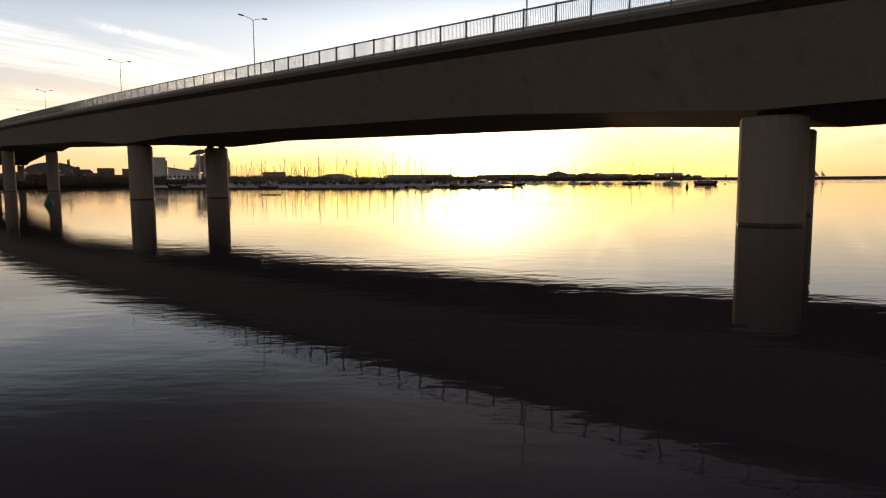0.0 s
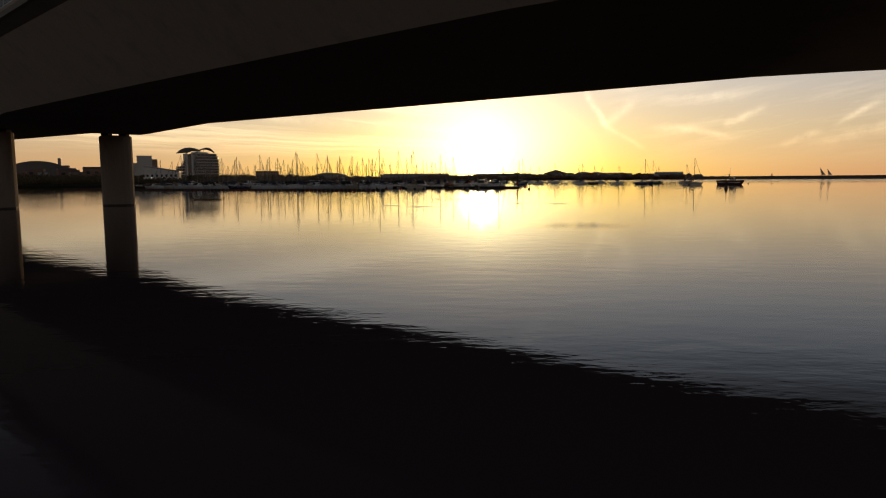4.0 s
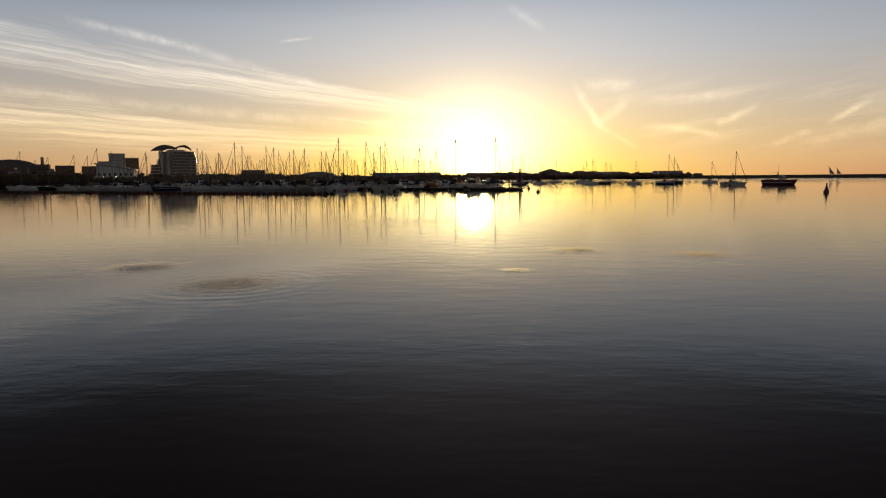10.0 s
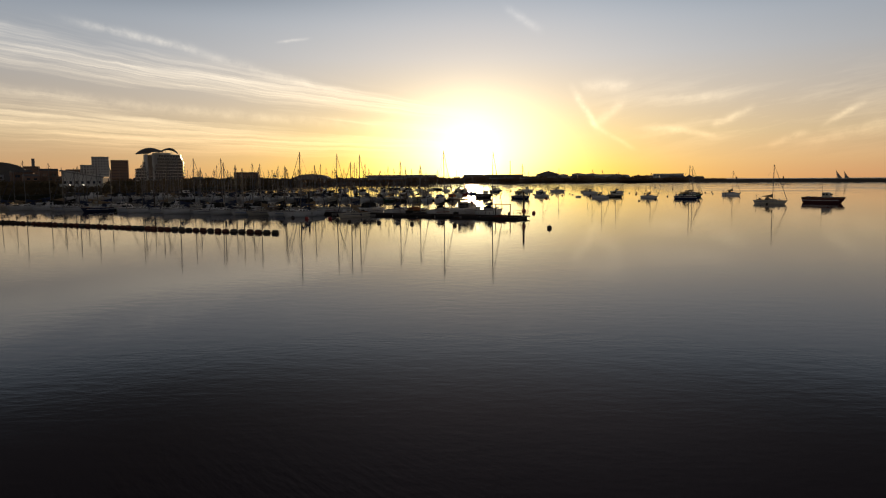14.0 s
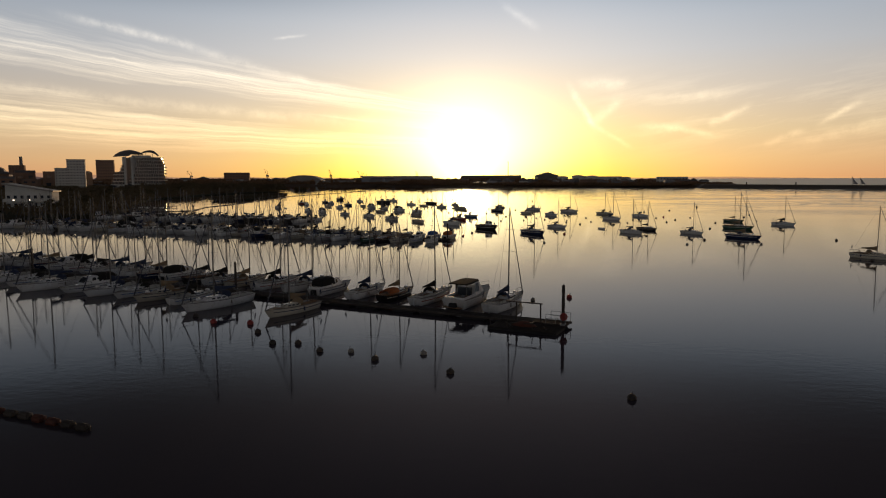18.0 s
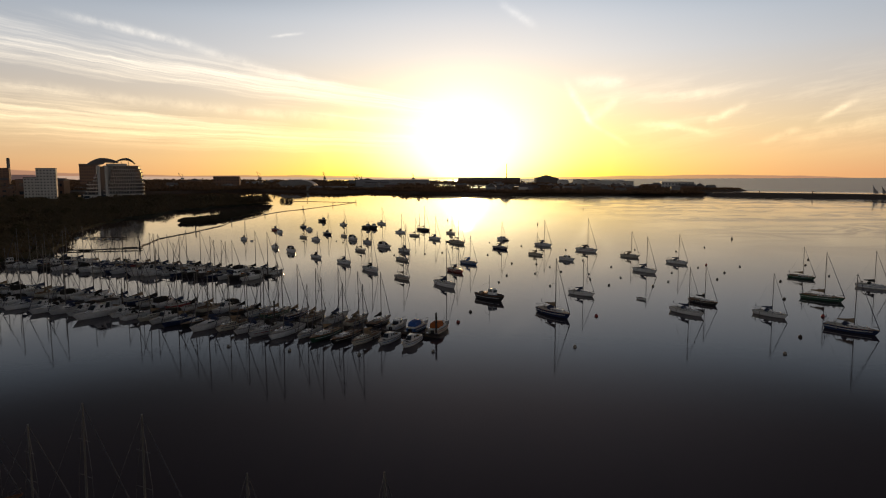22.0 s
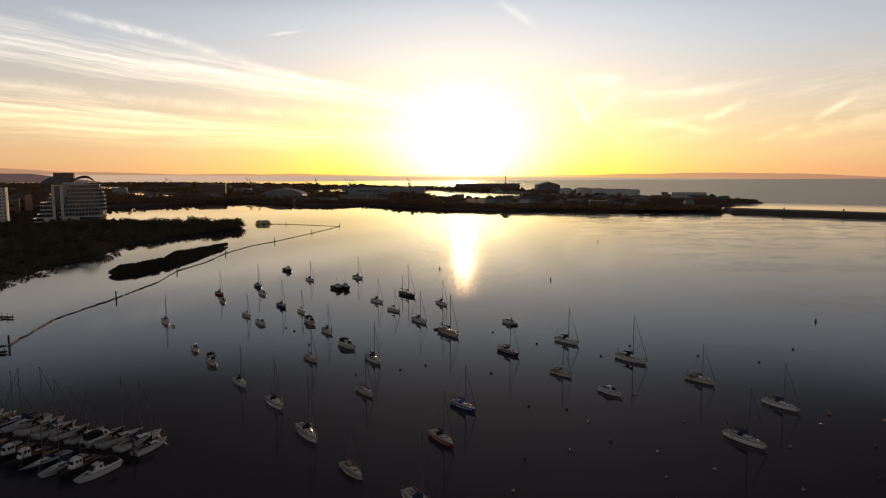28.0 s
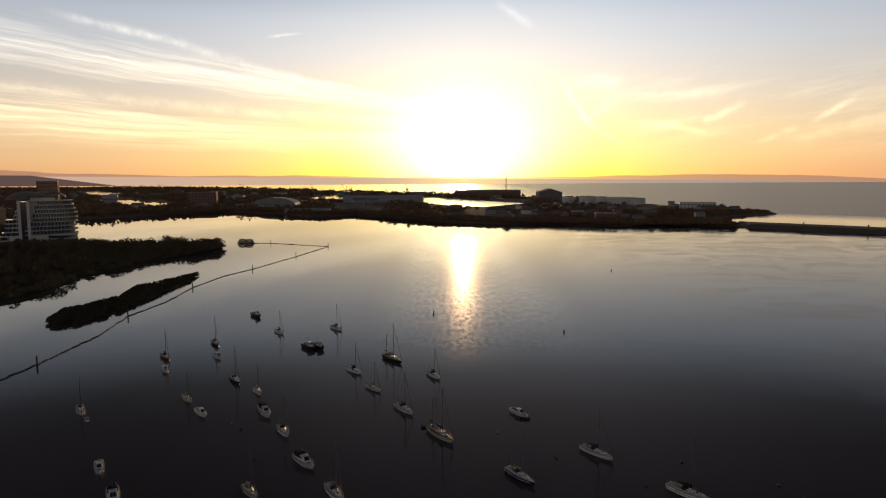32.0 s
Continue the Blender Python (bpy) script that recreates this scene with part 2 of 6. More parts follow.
def surface(name, col, other=None, rough=0.6, metal=0.0, scale=1.0, bump=0.0, stretch=(1, 1, 1), vary=0.0, dirt=None, spec=0.5):
    """A worn surface: two tones mixed by coarse and fine noise, an optional dirt tone, a fine relief."""
    mat, g, b = material(name, rough, metal, spec)
    other = other or tuple(c * 0.72 for c in col)
    co = g.node("ShaderNodeTexCoord", 3)
    co = g.node("ShaderNodeMapping", 0, {"Vector": co, "Scale": stretch})
    big = g.noise(co, 0.35 * scale, 4.0, 0.6)
    small = g.noise(co, 6.0 * scale, 5.0, 0.65)
    f = g.m("MULTIPLY_ADD", g.m("SUBTRACT", small, 0.5), 0.8, g.m("MULTIPLY_ADD", g.m("SUBTRACT", big, 0.5), 1.6, 0.5))
    c = g.mix(g.node("ShaderNodeClamp", 0, (f,)), (*col, 1), (*other, 1))
    if dirt:
        d = g.ramp(g.noise(co, 1.3 * scale, 6.0, 0.7), [(0.52, (0, 0, 0)), (0.72, (1, 1, 1))])
        c = g.mix(g.m("MULTIPLY", d, 0.75), c, (*dirt, 1))
    if vary:
        rnd = g.node("ShaderNodeObjectInfo", 5)
        s = g.v("SCALE", c)
        g.tree.links.new(g.m("MULTIPLY_ADD", rnd, 2 * vary, 1 - vary), s.node.inputs[3])
        c = s
    g.tree.links.new(c, b.inputs["Base Color"])
    r = g.m("MULTIPLY_ADD", g.m("SUBTRACT", small, 0.5), 0.25, rough)
    g.tree.links.new(r, b.inputs["Roughness"])
    if bump:
        g.tree.links.new(g.node("ShaderNodeBump", 0, {"Strength": 0.6, "Distance": bump, "Height": small}), b.inputs["Normal"])
    return mat


def glass(name, col=(0.02, 0.025, 0.03)):
    mat, g, b = material(name, 0.06, 0.0, 0.5, 1.5)
    co = g.node("ShaderNodeTexCoord", 3)
    c = g.mix(g.noise(co, 0.8, 3.0), (*col, 1), (*(k * 2.2 for k in col), 1))
    g.tree.links.new(c, b.inputs["Base Color"])
    return mat


def water_material():
    mat, g, b = material("calm_water", 0.03, 0.0, 0.5, 1.15)
    co = g.node("ShaderNodeTexCoord", 3)
    murk = g.mix(g.noise(co, 0.02, 4.0), (0.059, 0.050, 0.060, 1), (0.071, 0.061, 0.071, 1))
    g.tree.links.new(murk, b.inputs["Base Color"])
    # slow swell, small ripples in drifting patches, wind lanes far out, rougher open sea past the dockland
    swell = g.noise(g.node("ShaderNodeMapping", 0, {"Vector": co, "Rotation": (0, 0, 0.3), "Scale": (0.6, 1.15, 1)}), 1.0, 3.0, 0.5)
    ripple = g.noise(g.node("ShaderNodeMapping", 0, {"Vector": co, "Rotation": (0, 0, -0.25), "Scale": (1.5, 3.2, 1)}), 1.0, 3.0, 0.55)
    patch = g.ramp(g.noise(g.node("ShaderNodeMapping", 0, {"Vector": co, "Rotation": (0, 0, 0.12), "Scale": (0.011, 0.022, 1)}), 1.0, 4.0, 0.55),
                   [(0.44, (0.15, 0.15, 0.15)), (0.68, (0.42, 0.42, 0.42))])
    where = g.tree.nodes.new("ShaderNodeSeparateXYZ")
    g.tree.links.new(co, where.inputs[0])
    # a light air ruffles the water in front of the boats
    ruffle = g.m("MULTIPLY", g.node("ShaderNodeMapRange", 0, (where.outputs[1], 100.0, 118.0, 0.0, 0.7), interpolation_type="SMOOTHSTEP"),
                 g.node("ShaderNodeMapRange", 0, (where.outputs[1], 130.0, 170.0, 0.26, 0.0), interpolation_type="SMOOTHSTEP"))
    h = g.m("MULTIPLY_ADD", ripple, g.m("ADD", patch, ruffle), g.m("MULTIPLY", swell, 0.5))

    def spot(x, y, r):
        """Fades from one in the middle of a round patch of water to nothing outside it."""
        d = g.v("SUBTRACT", co, (x, y, 0.0))
        d = g.m("DIVIDE", g.v("LENGTH", d, None, 1), r)
        return d, g.m("EXPONENT", g.m("MULTIPLY", g.m("POWER", d, 2.0), -1.0))

    # water welling up from below: a choppy middle with rings running out
    chop = g.noise(co, 5.0, 3.0, 0.6)
    for x, y, r in ((-8.1, 107.0, 1.0), (-4.1, 103.6, 1.3), (6.8, 111.6, 0.8), (11.2, 110.0, 0.9), (4.0, 106.0, 0.35)):
        d, f = spot(x, y, r)
        ring = g.m("MULTIPLY", g.m("SINE", g.m("MULTIPLY", d, 15.0)), 0.10)
        wide = g.m("MULTIPLY", spot(x, y, r * 2.2)[1], ring)
        h = g.m("ADD", h, g.m("MULTIPLY_ADD", chop, g.m("MULTIPLY", f, 2.6), wide))
    # cat's paws: a stippled one by the bridge, a slanting one before the boats
    f = spot(7.6, 73.5, 3.4)[1]
    h = g.m("MULTIPLY_ADD", g.noise(co, 7.5, 2.0, 0.5), g.m("MULTIPLY", f, 1.0), h)
    f = spot(-0.5, 130.0, 6.0)[1]
    slant = g.node("ShaderNodeMapping", 0, {"Vector": co, "Rotation": (0, 0, 0.85)})
    slant = g.noise(g.node("ShaderNodeMapping", 0, {"Vector": slant, "Scale": (1.1, 4.4, 1)}), 1.0, 2.0, 0.5)
    h = g.m("MULTIPLY_ADD", slant, g.m("MULTIPLY", f, 1.25), h)
    bend = g.v("SCALE", g.v("SUBTRACT", g.noise(co, 0.012, 2.0, 0.5, 1), (0.5, 0.5, 0.5)))
    bend.node.inputs[3].default_value = 14.0
    drift = g.v("ADD", co, bend)
    lanes = g.noise(g.node("ShaderNodeMapping", 0, {"Vector": drift, "Rotation": (0, 0, 0.14), "Scale": (0.0030, 0.030, 1)}), 1.0, 6.0, 0.62)
    lanes = g.node("ShaderNodeMapRange", 0, (lanes, 0.40, 0.64, 0.0, 1.0), interpolation_type="SMOOTHSTEP")
    split = g.tree.nodes.new("ShaderNodeSeparateXYZ")
    g.tree.links.new(co, split.inputs[0])
    px, py = split.outputs[0], split.outputs[1]
    sea = g.m("MULTIPLY", g.node("ShaderNodeMapRange", 0, (g.m("MULTIPLY_ADD", px, 0.8, py), 1750.0, 1980.0, 0.0, 1.0)),
              g.node("ShaderNodeMapRange", 0, (px, -300.0, 500.0, 0.06, 0.27)))
    open_bay = g.m("MULTIPLY", g.node("ShaderNodeMapRange", 0, (px, 40.0, 190.0, 0.0, 1.0)), g.node("ShaderNodeMapRange", 0, (py, 330.0, 520.0, 0.0, 0.145)))
    open_bay = g.m("MULTIPLY", open_bay, g.node("ShaderNodeMapRange", 0, (g.m("MULTIPLY_ADD", px, 0.8, py), 1450.0, 1750.0, 1.0, 0.0)))
    rough = g.m("ADD", g.m("MULTIPLY_ADD", open_bay, g.m("SUBTRACT", 1.0, lanes), 0.02), sea)
    g.tree.links.new(rough, b.inputs["Roughness"])
    calm = g.node("ShaderNodeMapRange", 0, (py, 700.0, 1500.0, 1.0, 0.0))
    nrm = g.node("ShaderNodeBump", 0, {"Strength": calm, "Distance": 0.013, "Height": h})
    g.tree.links.new(nrm, b.inputs["Normal"])
    # a breeze in the middle of the bay breaks the sun's path into glitter
    breeze = g.m("MULTIPLY", g.node("ShaderNodeMapRange", 0, (py, 590.0, 720.0, 0.0, 1.0)), g.node("ShaderNodeMapRange", 0, (py, 1080.0, 1260.0, 1.0, 0.0)))
    lane = g.node("ShaderNodeMapRange", 0, (g.m("ABSOLUTE", g.m("SUBTRACT", px, 30.0)), 25.0, 60.0, 1.0, 0.0), interpolation_type="SMOOTHSTEP")
    gust = g.node("ShaderNodeMapRange", 0, (g.noise(g.node("ShaderNodeMapping", 0, {"Vector": co, "Scale": (0.5, 0.16, 1)}), 1.0, 3.0, 0.6), 0.38, 0.58, 0.2, 1.0))
    whole = g.node("ShaderNodeMapRange", 0, (py, 760.0, 900.0, 0.0, 1.0))
    gust = g.m("MAXIMUM", gust, whole)
    g.tree.links.new(g.m("MULTIPLY", g.m("MULTIPLY", breeze, g.m("MULTIPLY", gust, lane)), 0.6), b.inputs["Coat Weight"])
    b.inputs["Coat Roughness"].default_value = 0.23
    b.inputs["Coat IOR"].default_value = 1.15
    return mat


WATER = water_material()
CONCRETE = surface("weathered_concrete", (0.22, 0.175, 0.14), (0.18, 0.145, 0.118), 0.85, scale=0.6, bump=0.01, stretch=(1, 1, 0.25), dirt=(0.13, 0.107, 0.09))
# darker copy of the bridge concrete: shade at the deck edge is in its colour
SLAB = surface("shaded_weathered_concrete", (0.11, 0.095, 0.08), (0.08, 0.07, 0.06), 0.85, scale=0.6, bump=0.01, stretch=(1, 1, 0.25), dirt=(0.065, 0.055, 0.048))
TIDE = surface("wet_algae_concrete", (0.034, 0.031, 0.024), (0.022, 0.02, 0.017), 0.6, scale=1.5, bump=0.01)
STEEL = surface("painted_grey_steel", (0.16, 0.17, 0.18), rough=0.45, metal=0.4, scale=2)
GALV = surface("galvanised_steel", (0.35, 0.36, 0.37), rough=0.4, metal=0.8, scale=3)
ASPHALT = surface("asphalt", (0.05, 0.05, 0.052), rough=0.9, scale=2, bump=0.004)
LENS = surface("lantern_glass", (0.5, 0.5, 0.48), rough=0.2)
GEL_WHITE = surface("white_gelcoat", (0.80, 0.80, 0.79), (0.68, 0.68, 0.67), 0.28, scale=1.2, vary=0.14, dirt=(0.42, 0.40, 0.36))
GEL_CREAM = surface("cream_gelcoat", (0.66, 0.61, 0.50), (0.52, 0.48, 0.40), 0.32, scale=1.2, vary=0.12)
GEL_NAVY = surface("navy_hull_paint", (0.025, 0.045, 0.11), (0.02, 0.03, 0.07), 0.25, scale=1.2, vary=0.2)
GEL_BLUE = surface("blue_hull_paint", (0.06, 0.16, 0.38), (0.05, 0.11, 0.27), 0.3, scale=1.2, vary=0.2)
GEL_GREEN = surface("green_hull_paint", (0.04, 0.12, 0.07), (0.03, 0.08, 0.05), 0.35, scale=1.2, vary=0.2)
GEL_MAROON = surface("maroon_hull_paint", (0.10, 0.022, 0.022), (0.06, 0.018, 0.018), 0.5, scale=1.2)
GEL_RED = surface("red_hull_paint", (0.30, 0.045, 0.035), (0.20, 0.03, 0.03), 0.4, scale=1.2, vary=0.2)
GEL_BLACK = surface("black_hull_paint", (0.02, 0.02, 0.022), (0.035, 0.033, 0.03), 0.35, scale=1.2, vary=0.2)
NONSKID = surface("nonskid_deck", (0.58, 0.57, 0.53), (0.45, 0.44, 0.41), 0.7, scale=4, bump=0.002, vary=0.15, dirt=(0.30, 0.28, 0.25))
TEAK = surface("teak_deck", (0.26, 0.15, 0.075), (0.17, 0.10, 0.055), 0.6, scale=2, stretch=(1, 8, 1), vary=0.2)
VARNISH = surface("varnished_wood", (0.30, 0.12, 0.04), (0.19, 0.075, 0.03), 0.25, scale=2, stretch=(1, 6, 1))
CANVAS_BLUE = surface("navy_canvas", (0.02, 0.03, 0.07), (0.03, 0.045, 0.09), 0.9, scale=3, bump=0.01, vary=0.2)
CANVAS_BLACK = surface("black_canvas", (0.02, 0.02, 0.02), (0.035, 0.033, 0.03), 0.9, scale=3, bump=0.01, spec=0.1)
CANVAS_ORANGE = surface("orange_tarpaulin", (0.50, 0.13, 0.02), (0.36, 0.10, 0.02), 0.75, scale=3, bump=0.015)
CANVAS_TAN = surface("tan_canvas", (0.30, 0.22, 0.13), (0.22, 0.16, 0.10), 0.9, scale=3, bump=0.01)
CANVAS_BRIGHT = surface("bright_blue_tarpaulin", (0.03, 0.12, 0.42), (0.03, 0.09, 0.30), 0.7, scale=3, bump=0.01)
ALLOY = surface("anodised_alloy", (0.20, 0.19, 0.18), (0.13, 0.125, 0.12), 0.45, metal=0.35, scale=2)
WIRE = surface("rigging_wire", (0.25, 0.25, 0.25), rough=0.4, metal=0.8, scale=2)
SAIL = surface("furled_sailcloth", (0.05, 0.055, 0.085), (0.12, 0.12, 0.13), 0.85, scale=2, stretch=(1, 1, 4))
TINT = glass("tinted_cabin_glass")
RUBBER = surface("black_rubber", (0.02, 0.02, 0.02), rough=0.8, scale=2)
DECKING = surface("grey_pontoon_decking", (0.05, 0.04, 0.033), (0.03, 0.025, 0.022), 0.9, scale=2, stretch=(1, 7, 1), bump=0.006, vary=0.15, spec=0.1)
PILE = surface("tarred_steel_pile", (0.035, 0.03, 0.028), (0.07, 0.05, 0.04), 0.7, scale=1.5, bump=0.01)
BUOY_RED = surface("red_buoy_plastic", (0.38, 0.04, 0.035), (0.26, 0.04, 0.03), 0.4, scale=3, vary=0.2)
BUOY_WHITE = surface("white_buoy_plastic", (0.34, 0.32, 0.29), (0.22, 0.20, 0.17), 0.5, scale=3, vary=0.2)
DRUM_RUST = surface("rust_red_drum", (0.16, 0.045, 0.025), (0.08, 0.03, 0.02), 0.7, scale=3, vary=0.3)
BUOY_DARK = surface("dark_fouled_buoy", (0.05, 0.045, 0.04), (0.08, 0.06, 0.045), 0.7, scale=3, vary=0.3)


# ---- mesh helpers ----
def put(name, verts, faces, mat, parent=None, label="", smooth=False):
    me = bpy.data.meshes.new(name)
    me.from_pydata([tuple(v) for v in verts], [], faces)
    me.materials.append(mat)
    if smooth:
        me.polygons.foreach_set("use_smooth", [True] * len(me.polygons))
    ob = new(name, me)
    if parent is not None:
        ob.parent = parent
    if label:
        ob["label"] = label
    return ob


def thing(name, label, category, group="", kind="", at=None):
    ob = new(name)
    ob.empty_display_size = 0.5
    if at is not None:
        ob.matrix_basis = at
    return tagged(ob, label, category, group, kind)


class Shape:
    """Collects boxes, tubes, lofts into one mesh."""

    def __init__(self):
        self.v, self.f = [], []

    def add(self, verts, faces):
        o = len(self.v)
        self.v += [tuple(p) for p in verts]
        self.f += [tuple(i + o for i in f) for f in faces]
        return self

    def box(self, x0, x1, y0, y1, z0, z1, taper=0.0, m=None):
        cx, cy = (x0 + x1) / 2, (y0 + y1) / 2
        k = 1 - taper
        p = [(x0, y0, z0), (x1, y0, z0), (x1, y1, z0), (x0, y1, z0)]
        p += [(cx + (a - cx) * k, cy + (b - cy) * k, z1) for a, b, _ in p]
        if m is not None:
            p = [m @ Vector(q) for q in p]
        return self.add(p, [(3, 2, 1, 0), (4, 5, 6, 7), (0, 1, 5, 4), (1, 2, 6, 5), (2, 3, 7, 6), (3, 0, 4, 7)])

    def tube(self, a, b, r, r2=None, n=6, caps=True):
        a, b = Vector(a), Vector(b)
        q = (b - a).to_track_quat("Z", "Y")
        r2 = r if r2 is None else r2
        ring = [Vector((math.cos(i * 2 * math.pi / n), math.sin(i * 2 * math.pi / n), 0)) for i in range(n)]
        p = [a + q @ (c * r) for c in ring] + [b + q @ (c * r2) for c in ring]
        f = [(i, (i + 1) % n, n + (i + 1) % n, n + i) for i in range(n)]
        if caps:
            f += [tuple(range(n - 1, -1, -1)), tuple(range(n, 2 * n))]
        return self.add(p, f)

    def path(self, pts, r, n=5):
        for a, b in zip(pts, pts[1:]):
            self.tube(a, b, r, n=n)
        return self

    def loft(self, rings, closed=True, caps=True):
        n = len(rings[0])
        p = [q for ring in rings for q in ring]
        f = []
        for k in range(len(rings) - 1):
            for i in range(n if closed else n - 1):
                j = (i + 1) % n
                f.append((k * n + i, k * n + j, (k + 1) * n + j, (k + 1) * n + i))
        if caps:
            f += [tuple(range(n - 1, -1, -1)), tuple(range((len(rings) - 1) * n, len(rings) * n))]
        return self.add(p, f)

    def ball(self, c, r, sz=1.0, n=8, k=5):
        rings = []
        for j in range(k + 1):
            a = -math.pi / 2 + math.pi * (j + 0.02) / (k + 0.04)
            rings.append([(c[0] + r * math.cos(a) * math.cos(i * 2 * math.pi / n), c[1] + r * math.cos(a) * math.sin(i * 2 * math.pi / n),
                           c[2] + sz * r * math.sin(a)) for i in range(n)])
        return self.loft(rings)

    def out(self, name, mat, parent=None, label="", smooth=False):
        return put(name, self.v, self.f, mat, parent, label, smooth)


# ---- the water ----
water = put("water", [(-9000, -4000, 0), (9000, -4000, 0), (9000, 5600, 0), (-9000, 5600, 0)], [(0, 1, 2, 3)], WATER)
tagged(water, "calm dark bay water with light ripples at sunrise", "water", kind="structure")

# ---- the road bridge: a gentle curve; s runs along it from the pier beside the start, v across it, away from the start ----
S_STEP = 2.0
_line = {0: (17.83, 39.57)}
for sgn in (1, -1):
    px, py = _line[0]
    for i in range(1, 260):
        th = radians(138.4 - 0.0412 * min(max(sgn * (i - 0.5) * S_STEP, -60), 300))
        px, py = px + sgn * S_STEP * math.cos(th), py + sgn * S_STEP * math.sin(th)
        _line[sgn * i] = (px, py)


def on_bridge(s, v, z=0.0):
    i = math.floor(s / S_STEP)
    f = s / S_STEP - i
    (x0, y0), (x1, y1) = _line[i], _line[i + 1]
    th = radians(138.4 - 0.0412 * min(max(s, -60), 300))
    return Vector((x0 + (x1 - x0) * f + math.sin(th) * v, y0 + (y1 - y0) * f - math.cos(th) * v, z))


PIERS = [-95, 0, 95.2, 243, 452]


def rise(s):
    """The gentle climb of the bridge away from the start."""
    s = min(s, 230)
    return 0.0193 * s + 0.00005 * s * s


def deck_top(s):
    return 11.52 + rise(s)


def soffit(s):
    mid, low = 7.13 + rise(s), 6.42 + 0.98 * rise(s)
    d = min(abs(s - p) for p in PIERS)
    k = max(0.0, 1 - d / 19.0)
    return mid + (low - mid) * k


def build_bridge():
    bridge = thing("road_bridge", "long concrete road bridge on round piers over the bay", "bridge", kind="structure")
    ss = [s for s in range(-160, 460, 4)]
    girder = [[on_bridge(s, v, z) for v, z in ((-5.8, deck_top(s) - 0.70), (-2.4, soffit(s)), (15.66, soffit(s)), (19.2, deck_top(s) - 1.05))] for s in ss]
    Shape().loft(girder).out("box_girder", CONCRETE, bridge, "dark stained concrete box girder with haunches at the piers")
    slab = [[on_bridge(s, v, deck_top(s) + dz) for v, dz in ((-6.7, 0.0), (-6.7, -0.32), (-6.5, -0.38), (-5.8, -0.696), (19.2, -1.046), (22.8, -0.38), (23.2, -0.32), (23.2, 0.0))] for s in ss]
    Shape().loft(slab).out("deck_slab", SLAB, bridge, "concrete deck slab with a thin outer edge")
    road = [[on_bridge(s, -5.4, deck_top(s) + 0.004), on_bridge(s, 21.9, deck_top(s) + 0.004)] for s in ss]
    Shape().loft(road, closed=False, caps=False).out("carriageway", ASPHALT, bridge)
    for v in (-6.55, 23.05):
        Shape().loft([[on_bridge(s, v - 0.15, deck_top(s) + 0.004), on_bridge(s, v + 0.15, deck_top(s) + 0.004), on_bridge(s, v + 0.15, deck_top(s) + 0.18),
                       on_bridge(s, v - 0.15, deck_top(s) + 0.18)] for s in ss]).out("edge_kerb", CONCRETE, bridge)
    for s in PIERS:
        for v, r, ds in ((0.0, 1.84, 0.0), (12.5, 1.84, 2.9 if s == 0 else 0.0)):
            c = on_bridge(s + ds, v)
            top = soffit(s) - 0.26
            n = 40
            def ring(rr, z):
                return [(c.x + (rr - (0.022 if i % 2 else 0.0)) * math.cos(i * 2 * math.pi / n), c.y + (rr - (0.022 if i % 2 else 0.0)) * math.sin(i * 2 * math.pi / n), z) for i in range(n)]
            Shape().loft([ring(r, 0.10), ring(r, top - 0.15), ring(r - 0.12, top)]).out("pier", CONCRETE, bridge, "round concrete pier with vertical ribs")
            Shape().loft([ring(r + 0.006, -3), ring(r + 0.006, 0.16)]).out("pier_foot", TIDE, bridge, "dark algae band at the waterline")
            for a in (-1, 1):
                q = on_bridge(s + ds, v + a * r * 0.55)
                Shape().box(q.x - 0.45, q.x + 0.45, q.y - 0.45, q.y + 0.45, top, soffit(s) + 0.02).out("bearing", RUBBER, bridge)
    # parapet on the edge that faces the start
    v = -6.5
    step = 2.42
    posts = [-16 + step * i for i in range(0, 106)]
    post_me = panel_me = None
    for i, s in enumerate(posts):
        a, b = on_bridge(s, v, deck_top(s) + 0.18), on_bridge(s + step, v, deck_top(s + step) + 0.18)
        m = Matrix.Translation(a) @ Matrix.Rotation(math.atan2(b.y - a.y, b.x - a.x), 4, "Z") @ Matrix.Rotation(-math.atan2(b.z - a.z, step), 4, "Y")
        if post_me is None:
            p = Shape().box(-0.04, 0.04, -0.05, 0.05, 0, 1.42).box(-0.09, 0.09, -0.08, 0.08, 0, 0.03).out("parapet_post", STEEL, bridge)
            q = Shape()
            for k in range(1, 19):
                x = k * step / 19
                q.box(x - 0.009, x + 0.009, -0.012, 0.012, 0.2, 1.33)
            q = q.out("railing_panel", STEEL, bridge, "upright bars between two rails")
            post_me, panel_me = p, q
        else:
            p, q = post_me.copy(), panel_me.copy()
            for o in (p, q):
                scene.collection.objects.link(o)
        p.matrix_local = m
        q.matrix_local = m
    rs = [s for s in range(-40, 232, 4)]
    for name, h, w, dv in (("top_rail", 1.5, 0.045, 0), ("bottom_rail", 0.36, 0.025, 0), ("crash_rail", 0.62, 0.07, 0.9), ("crash_rail", 0.50, 0.05, 0.9)):
        Shape().loft([[on_bridge(s, v + dv - w, deck_top(s) + h - w), on_bridge(s, v + dv + w, deck_top(s) + h - w), on_bridge(s, v + dv + w, deck_top(s) + h + w),
                       on_bridge(s, v + dv - w, deck_top(s) + h + w)] for s in rs]).out(name, GALV if "crash" in name else STEEL, bridge)
    for s in range(-40, 140, 6):
        a = on_bridge(s, v + 0.98, deck_top(s))
        Shape().box(a.x - 0.05, a.x + 0.05, a.y - 0.05, a.y + 0.05, a.z, a.z + 0.66).out("crash_rail_post", GALV, bridge)
    return bridge


build_bridge()


